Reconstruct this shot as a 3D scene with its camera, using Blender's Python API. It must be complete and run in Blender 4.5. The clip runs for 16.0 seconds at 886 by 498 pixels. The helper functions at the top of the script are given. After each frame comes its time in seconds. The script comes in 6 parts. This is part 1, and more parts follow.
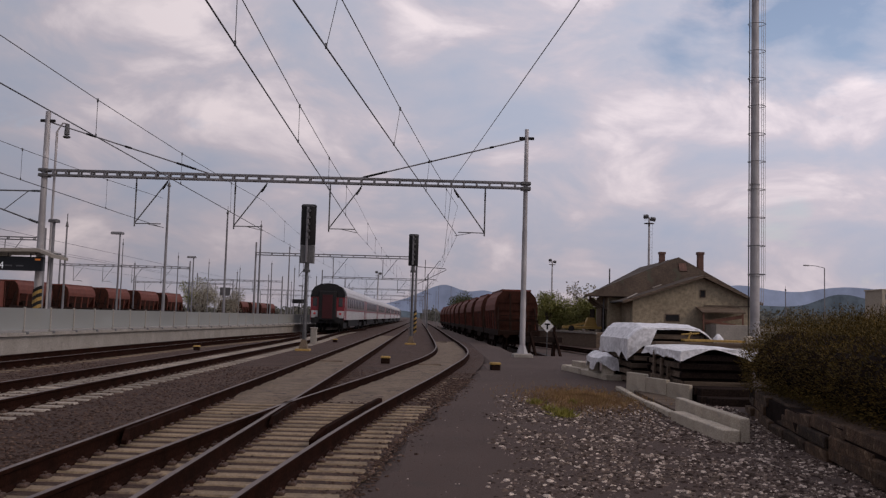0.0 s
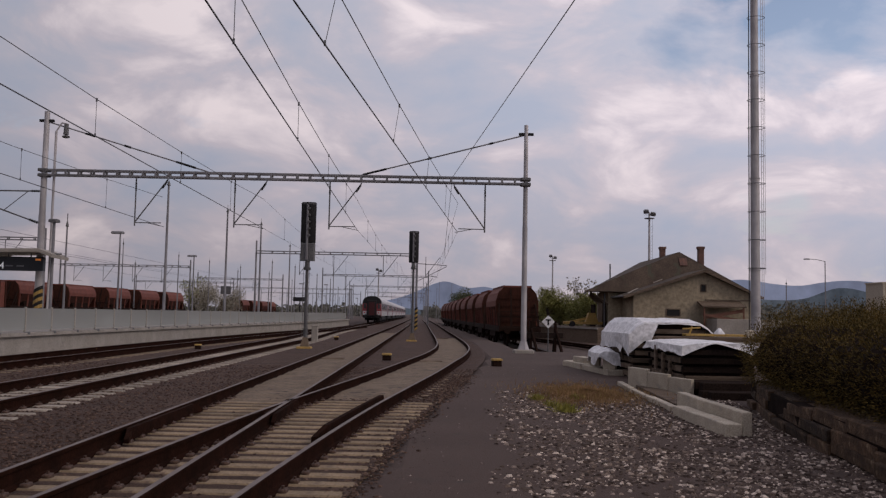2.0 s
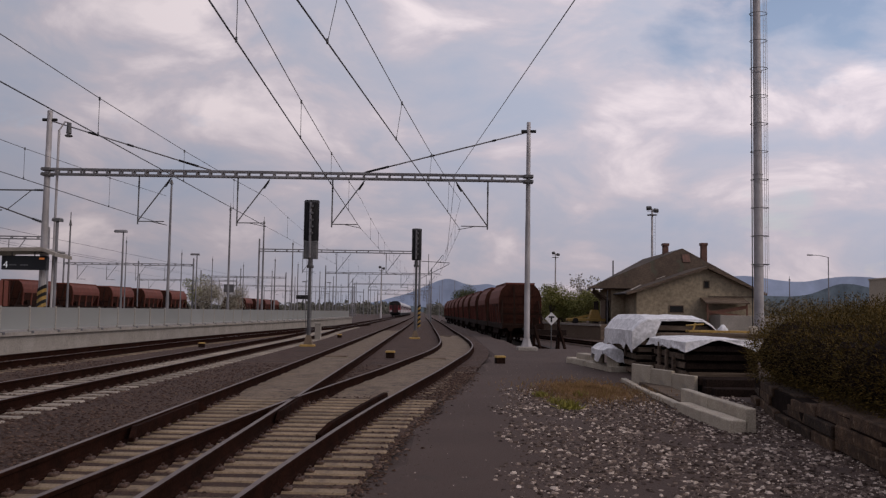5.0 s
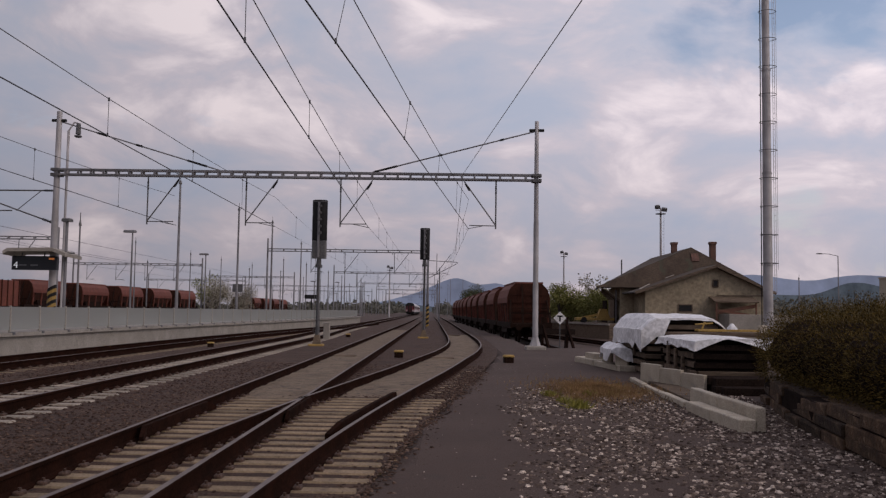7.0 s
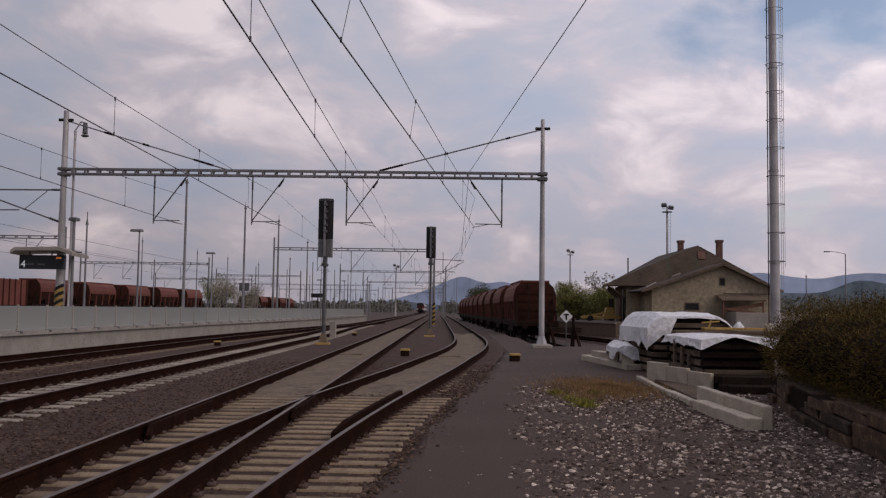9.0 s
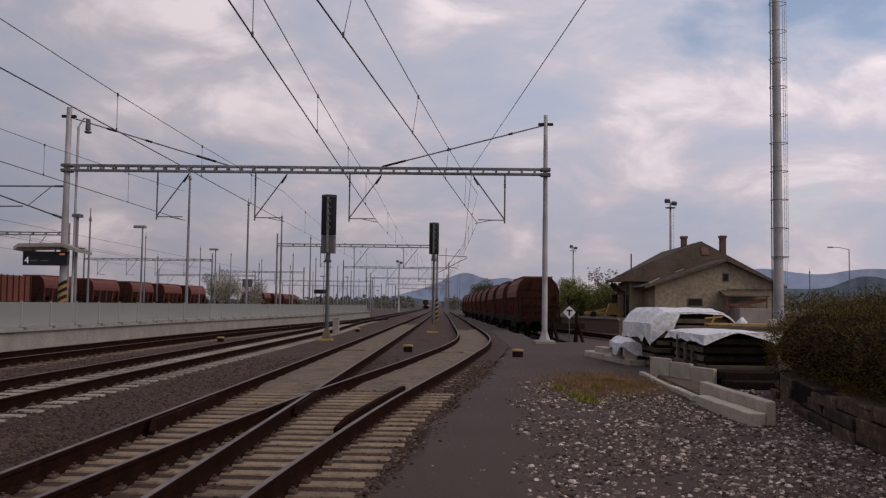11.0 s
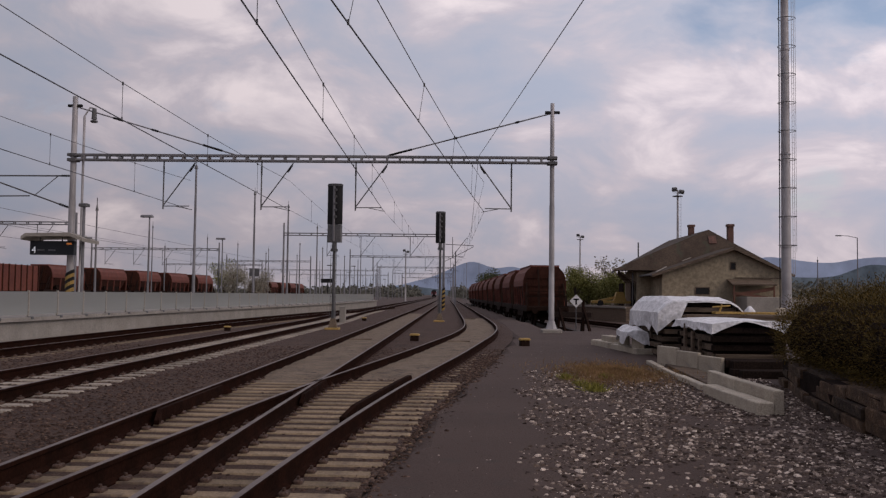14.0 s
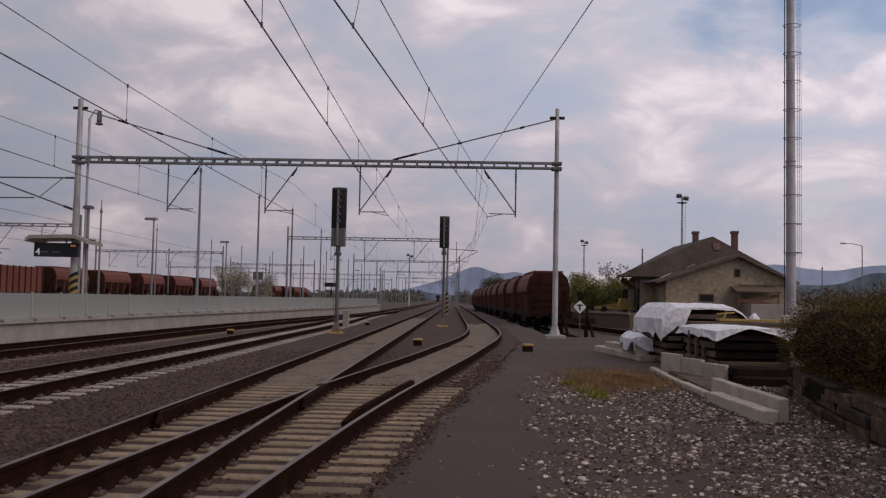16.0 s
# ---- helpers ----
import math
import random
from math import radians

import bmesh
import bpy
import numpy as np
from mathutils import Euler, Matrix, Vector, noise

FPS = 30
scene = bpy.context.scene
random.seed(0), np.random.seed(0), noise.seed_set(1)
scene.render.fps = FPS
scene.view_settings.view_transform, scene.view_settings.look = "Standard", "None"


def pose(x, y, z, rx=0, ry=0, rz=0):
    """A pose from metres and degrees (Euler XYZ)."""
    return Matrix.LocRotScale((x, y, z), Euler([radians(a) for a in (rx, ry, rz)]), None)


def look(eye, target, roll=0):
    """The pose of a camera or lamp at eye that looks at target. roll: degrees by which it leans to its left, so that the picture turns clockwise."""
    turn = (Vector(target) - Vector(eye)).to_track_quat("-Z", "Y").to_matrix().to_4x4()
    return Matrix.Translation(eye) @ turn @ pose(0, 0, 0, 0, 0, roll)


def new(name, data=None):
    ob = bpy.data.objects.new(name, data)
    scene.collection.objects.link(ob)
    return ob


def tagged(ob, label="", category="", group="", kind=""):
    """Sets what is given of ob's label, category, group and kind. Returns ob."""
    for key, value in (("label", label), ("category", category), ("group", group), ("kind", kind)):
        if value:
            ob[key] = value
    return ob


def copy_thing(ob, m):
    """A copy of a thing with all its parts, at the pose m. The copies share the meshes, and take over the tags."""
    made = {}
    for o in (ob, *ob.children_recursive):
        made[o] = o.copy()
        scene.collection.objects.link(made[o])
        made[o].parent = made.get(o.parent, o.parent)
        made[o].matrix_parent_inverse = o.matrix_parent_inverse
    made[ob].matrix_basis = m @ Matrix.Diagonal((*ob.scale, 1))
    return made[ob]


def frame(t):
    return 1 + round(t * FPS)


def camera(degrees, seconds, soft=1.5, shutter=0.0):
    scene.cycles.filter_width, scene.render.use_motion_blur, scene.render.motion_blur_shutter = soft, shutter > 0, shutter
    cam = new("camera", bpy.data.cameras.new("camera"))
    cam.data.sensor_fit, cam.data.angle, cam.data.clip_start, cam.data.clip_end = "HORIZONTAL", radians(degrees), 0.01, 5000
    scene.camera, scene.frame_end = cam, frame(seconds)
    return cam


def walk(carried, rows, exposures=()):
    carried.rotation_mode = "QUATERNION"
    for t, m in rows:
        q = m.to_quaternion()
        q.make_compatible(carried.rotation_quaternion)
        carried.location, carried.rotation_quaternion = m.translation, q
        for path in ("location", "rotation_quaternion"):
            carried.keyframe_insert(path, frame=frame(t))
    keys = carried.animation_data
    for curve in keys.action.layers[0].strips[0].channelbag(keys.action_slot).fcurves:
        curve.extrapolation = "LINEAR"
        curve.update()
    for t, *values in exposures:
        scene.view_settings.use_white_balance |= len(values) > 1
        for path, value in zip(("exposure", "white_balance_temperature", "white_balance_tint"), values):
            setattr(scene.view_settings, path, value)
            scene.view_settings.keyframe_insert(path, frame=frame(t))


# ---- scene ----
# ---- camera ----
cam = camera(52.2, 16.0, soft=1.3)
ROWS = [
    (0, -0.004, -0.009, 1.662, -0.005, 4.356, 1.614),
    (0.5, -0.013, -0.004, 1.658, -0.029, 4.335, 1.513),
    (1, -0.008, -0.013, 1.664, -0.023, 4.261, 1.343),
    (1.5, -0.002, -0.004, 1.659, 0, 4.2, 1.226),
    (2, -0.008, -0.001, 1.658, 0.009, 4.149, 1.127),
    (2.5, -0.002, 0.022, 1.661, 0.019, 4.104, 1.023),
    (3, -0.017, 0.021, 1.659, -0.003, 4.08, 0.956),
    (3.5, -0.02, 0.035, 1.664, -0.011, 4.05, 0.909),
    (4, -0.023, -0.005, 1.662, -0.004, 4.021, 0.925),
    (6.5, -0.006, -0.009, 1.658, 0.601, 3.944, 0.831),
    (7, -0.023, -0.013, 1.658, 0.694, 3.935, 0.832),
    (7.5, -0.021, -0.01, 1.656, 0.821, 3.926, 0.827),
    (8, -0.016, 0.006, 1.657, 0.945, 3.885, 0.808),
    (8.5, -0.023, 0.004, 1.658, 1.025, 3.869, 0.811),
    (9, -0.015, -0.009, 1.658, 1.088, 3.837, 0.765),
    (11.5, -0.004, 0.017, 1.648, 1.347, 3.485, 0.689),
    (12, 0.001, 0.043, 1.651, 1.418, 3.365, 0.645),
    (12.5, -0.005, 0.031, 1.65, 1.464, 3.245, 0.657),
    (13, -0.001, 0.026, 1.654, 1.544, 3.113, 0.679),
    (13.5, -0.006, 0.044, 1.651, 1.601, 3.003, 0.658),
    (14, -0.001, 0.074, 1.649, 1.697, 2.888, 0.655),
    (14.5, 0.003, 0.08, 1.651, 1.812, 2.819, 0.674),
    (15, 0.019, 0.097, 1.647, 1.931, 2.868, 0.783),
    (15.5, 0.008, 0.086, 1.646, 1.95, 3.026, 0.955),
    (16, 0.003, 0.126, 1.648, 1.948, 3.192, 1.093),
]


def cam_pose(x, y, z, yaw, pitch, roll):
    a, b = radians(yaw), radians(pitch)
    way = Vector((-math.sin(a) * math.cos(b), math.cos(a) * math.cos(b), math.sin(b)))
    return look((x, y, z), Vector((x, y, z)) + way, roll)


walk(cam, [(r[0], cam_pose(*r[1:])) for r in ROWS], [(0, 0.0), (16, 0.0)])

# ---- world and light ----
world = bpy.data.worlds.new("sky")
scene.world = world
world.use_nodes = True
wn, wl = world.node_tree.nodes, world.node_tree.links
wn.clear()


def wnode(kind, **values):
    n = wn.new(kind)
    for k, v in values.items():
        n.inputs[k].default_value = v
    return n


def ramp_of(nodes, stops):
    r = nodes.new("ShaderNodeValToRGB")
    e = r.color_ramp.elements
    while len(e) < len(stops):
        e.new(0.5)
    for i, (p, c) in enumerate(stops):
        e[i].position, e[i].color = p, (*c, 1) if len(c) == 3 else c
    return r


sky = wn.new("ShaderNodeTexSky")
sky.sky_type, sky.sun_disc = "NISHITA", False
sky.sun_elevation, sky.sun_rotation = radians(35), radians(119)
sky.air_density, sky.dust_density = 1.0, 0.6
coord = wn.new("ShaderNodeTexCoord")
split = wn.new("ShaderNodeSeparateXYZ")
wl.new(coord.outputs["Generated"], split.inputs[0])
shift = wn.new("ShaderNodeMapping")
shift.inputs["Location"].default_value = (9.1, 4.7, 2.6)
shift.inputs["Scale"].default_value = (1.0, 1.0, 2.1)
shift.inputs["Rotation"].default_value = (0, radians(-7), radians(19))
wl.new(coord.outputs["Generated"], shift.inputs["Vector"])
puff = wnode("ShaderNodeTexNoise", Scale=5.4, Detail=8.0, Roughness=0.55, Distortion=0.3)
wl.new(shift.outputs[0], puff.inputs["Vector"])
fine = wnode("ShaderNodeTexNoise", Scale=6.2, Detail=9.0, Roughness=0.55, Distortion=0.4)
wl.new(shift.outputs[0], fine.inputs["Vector"])
# cloud body: blue-grey undersides to bright pinkish tops
shade = ramp_of(wn, [(0.32, (0.36, 0.39, 0.49)), (0.46, (0.42, 0.417, 0.495)), (0.54, (0.50, 0.457, 0.515)), (0.68, (0.74, 0.655, 0.685))])
wl.new(fine.outputs["Fac"], shade.inputs[0])
cover = ramp_of(wn, [(0.33, (0, 0, 0)), (0.50, (1, 1, 1))])
# the cover is closed towards the horizon and opens to the sunny side
thick = wn.new("ShaderNodeMapRange")
thick.inputs["From Min"].default_value, thick.inputs["From Max"].default_value = 0.06, 0.26
thick.inputs["To Min"].default_value, thick.inputs["To Max"].default_value = 0.2, 0.03
wl.new(split.outputs["Z"], thick.inputs["Value"])
opening = wn.new("ShaderNodeMapRange")
opening.inputs["From Min"].default_value, opening.inputs["From Max"].default_value = 0.0, 0.42
opening.inputs["To Min"].default_value, opening.inputs["To Max"].default_value = 0.05, -0.10
wl.new(split.outputs["X"], opening.inputs["Value"])
heap = wn.new("ShaderNodeMath")
heap.operation = "ADD"
wl.new(puff.outputs["Fac"], heap.inputs[0])
wl.new(thick.outputs[0], heap.inputs[1])
heaped = wn.new("ShaderNodeMath")
heaped.operation = "ADD"
wl.new(heap.outputs[0], heaped.inputs[0])
wl.new(opening.outputs[0], heaped.inputs[1])
wl.new(heaped.outputs[0], cover.inputs[0])
clear = wn.new("ShaderNodeMix")
clear.data_type = "RGBA"
clear.blend_type = "MULTIPLY"
clear.inputs["Factor"].default_value = 1.0
clear.inputs["B"].default_value = (0.13, 0.107, 0.10, 1)
wl.new(sky.outputs[0], clear.inputs["A"])
both = wn.new("ShaderNodeMix")
both.data_type = "RGBA"
wl.new(cover.outputs[0], both.inputs["Factor"])
wl.new(clear.outputs["Result"], both.inputs["A"])
wl.new(shade.outputs[0], both.inputs["B"])
# clouds are brighter on the sun's side
side = wn.new("ShaderNodeVectorMath")
side.operation = "DOT_PRODUCT"
side.inputs[1].default_value = (0.78, 0.12, 0.61)
wl.new(coord.outputs["Generated"], side.inputs[0])
lit = wn.new("ShaderNodeMapRange")
lit.inputs["From Min"].default_value, lit.inputs["From Max"].default_value = -0.3, 1.0
lit.inputs["To Min"].default_value, lit.inputs["To Max"].default_value = 0.73, 1.60
wl.new(side.outputs["Value"], lit.inputs["Value"])
back = wn.new("ShaderNodeBackground")
# the air near the horizon is duller
low_air = wn.new("ShaderNodeMapRange")
low_air.inputs["From Min"].default_value, low_air.inputs["From Max"].default_value = 0.0, 0.2
low_air.inputs["To Min"].default_value, low_air.inputs["To Max"].default_value = 0.80, 1.03
wl.new(split.outputs["Z"], low_air.inputs["Value"])
dull = wn.new("ShaderNodeMath")
dull.operation = "MULTIPLY"
wl.new(lit.outputs[0], dull.inputs[0])
wl.new(low_air.outputs[0], dull.inputs[1])
wl.new(dull.outputs[0], back.inputs["Strength"])
# and a little pinker
rosy = wn.new("ShaderNodeMapRange")
rosy.inputs["From Min"].default_value, rosy.inputs["From Max"].default_value = 0.0, 0.3
rosy.inputs["To Min"].default_value, rosy.inputs["To Max"].default_value = 1.0, 0.0
wl.new(split.outputs["Z"], rosy.inputs["Value"])
blush = wn.new("ShaderNodeMix")
blush.data_type, blush.blend_type = "RGBA", "MULTIPLY"
blush.inputs["B"].default_value = (1.025, 0.995, 0.985, 1)
wl.new(rosy.outputs[0], blush.inputs["Factor"])
wl.new(both.outputs["Result"], blush.inputs["A"])
wl.new(blush.outputs["Result"], back.inputs["Color"])
wout = wn.new("ShaderNodeOutputWorld")
wl.new(back.outputs[0], wout.inputs["Surface"])

sun_data = bpy.data.lights.new("sun", "SUN")
sun_data.energy, sun_data.angle, sun_data.color = 0.8, radians(30), (1.0, 0.83, 0.64)
sun = new("sun", sun_data)
sun.matrix_world = look((40, -22, 32), (0, 0, 0))


# ---- materials ----
def material(name, base, second=None, rough=0.8, metal=0.0, scale=4.0, fine=40.0, bump=0.2, spread=(0.35, 0.65), spec=0.3, stain=None, each=0.0, stretch=(1, 1, 1), size=0.02):
    """Two colours mixed by a broad noise, darkened by a fine one; an optional stain; each: change from piece to piece."""
    m = bpy.data.materials.new(name)
    m.use_nodes = True
    n, l = m.node_tree.nodes, m.node_tree.links
    b = n["Principled BSDF"]
    second = second or tuple(c * 0.7 for c in base)
    tc = n.new("ShaderNodeTexCoord")
    mp = n.new("ShaderNodeMapping")
    mp.inputs["Scale"].default_value = stretch
    l.new(tc.outputs["Object"], mp.inputs["Vector"])
    n1, n2 = n.new("ShaderNodeTexNoise"), n.new("ShaderNodeTexNoise")
    for q, s in ((n1, scale), (n2, fine)):
        q.inputs["Scale"].default_value, q.inputs["Detail"].default_value, q.inputs["Roughness"].default_value = s, 6, 0.6
        l.new(mp.outputs[0], q.inputs["Vector"])
    r1 = ramp_of(n, [(spread[0], base), (spread[1], second)])
    l.new(n1.outputs["Fac"], r1.inputs[0])
    r2 = ramp_of(n, [(0.3, (0.62, 0.62, 0.62)), (0.7, (1.25, 1.25, 1.25))])
    l.new(n2.outputs["Fac"], r2.inputs[0])
    mx = n.new("ShaderNodeMix")
    mx.data_type, mx.blend_type = "RGBA", "MULTIPLY"
    mx.inputs["Factor"].default_value = 1.0
    l.new(r1.outputs[0], mx.inputs["A"])
    l.new(r2.outputs[0], mx.inputs["B"])
    colour = mx.outputs["Result"]
    if stain:
        n3 = n.new("ShaderNodeTexNoise")
        n3.inputs["Scale"].default_value, n3.inputs["Detail"].default_value = stain[1], 8
        l.new(mp.outputs[0], n3.inputs["Vector"])
        r3 = ramp_of(n, [(stain[2], (0, 0, 0)), (stain[2] + 0.12, (1, 1, 1))])
        l.new(n3.outputs["Fac"], r3.inputs[0])
        mx2 = n.new("ShaderNodeMix")
        mx2.data_type = "RGBA"
        l.new(r3.outputs[0], mx2.inputs["Factor"])
        l.new(colour, mx2.inputs["A"])
        mx2.inputs["B"].default_value = (*stain[0], 1)
        colour = mx2.outputs["Result"]
    if each:
        info = n.new("ShaderNodeObjectInfo")
        r4 = ramp_of(n, [(0.0, (1 - each,) * 3), (1.0, (1 + each,) * 3)])
        l.new(info.outputs["Random"], r4.inputs[0])
        mx3 = n.new("ShaderNodeMix")
        mx3.data_type, mx3.blend_type = "RGBA", "MULTIPLY"
        mx3.inputs["Factor"].default_value = 1.0
        l.new(colour, mx3.inputs["A"])
        l.new(r4.outputs[0], mx3.inputs["B"])
        colour = mx3.outputs["Result"]
    l.new(colour, b.inputs["Base Color"])
    b.inputs["Roughness"].default_value, b.inputs["Metallic"].default_value = rough, metal
    b.inputs["Specular IOR Level"].default_value = spec
    if bump:
        bp = n.new("ShaderNodeBump")
        bp.inputs["Strength"].default_value, bp.inputs["Distance"].default_value = bump, size
        l.new(n2.outputs["Fac"], bp.inputs["Height"])
        l.new(bp.outputs[0], b.inputs["Normal"])
    return m


def island_material(name, stops, rough=0.9, leaf=False):
    """A colour for each loose piece of one mesh."""
    m = bpy.data.materials.new(name)
    m.use_nodes = True
    n, l = m.node_tree.nodes, m.node_tree.links
    b = n["Principled BSDF"]
    g = n.new("ShaderNodeNewGeometry")
    r = ramp_of(n, stops)
    l.new(g.outputs["Random Per Island"], r.inputs[0])
    t = n.new("ShaderNodeTexNoise")
    t.inputs["Scale"].default_value = 1.3 if leaf else 60
    tc = n.new("ShaderNodeTexCoord")
    l.new(tc.outputs["Object"], t.inputs["Vector"])
    r2 = ramp_of(n, [(0.3, (0.55, 0.55, 0.55)), (0.7, (1.3, 1.3, 1.3))])
    l.new(t.outputs["Fac"], r2.inputs[0])
    mx = n.new("ShaderNodeMix")
    mx.data_type, mx.blend_type = "RGBA", "MULTIPLY"
    mx.inputs["Factor"].default_value = 1.0
    l.new(r.outputs[0], mx.inputs["A"])
    l.new(r2.outputs[0], mx.inputs["B"])
    l.new(mx.outputs["Result"], b.inputs["Base Color"])
    b.inputs["Roughness"].default_value = rough
    b.inputs["Specular IOR Level"].default_value = 0.2
    return m


def glow_material(name, colour, strength):
    m = bpy.data.materials.new(name)
    m.use_nodes = True
    b = m.node_tree.nodes["Principled BSDF"]
    b.inputs["Base Color"].default_value = (*colour, 1)
    b.inputs["Emission Color"].default_value = (*colour, 1)
    b.inputs["Emission Strength"].default_value = strength
    return m


def glass_material(name, tint, rough, clear):
    m = bpy.data.materials.new(name)
    m.use_nodes = True
    n, l = m.node_tree.nodes, m.node_tree.links
    b = n["Principled BSDF"]
    b.inputs["Base Color"].default_value = (*tint, 1)
    b.inputs["Roughness"].default_value = rough
    tr = n.new("ShaderNodeBsdfTransparent")
    tr.inputs[0].default_value = (0.85, 0.88, 0.88, 1)
    mix = n.new("ShaderNodeMixShader")
    mix.inputs[0].default_value = 1 - clear
    l.new(tr.outputs[0], mix.inputs[1])
    l.new(b.outputs[0], mix.inputs[2])
    l.new(mix.outputs[0], n["Material Output"].inputs["Surface"])
    return m


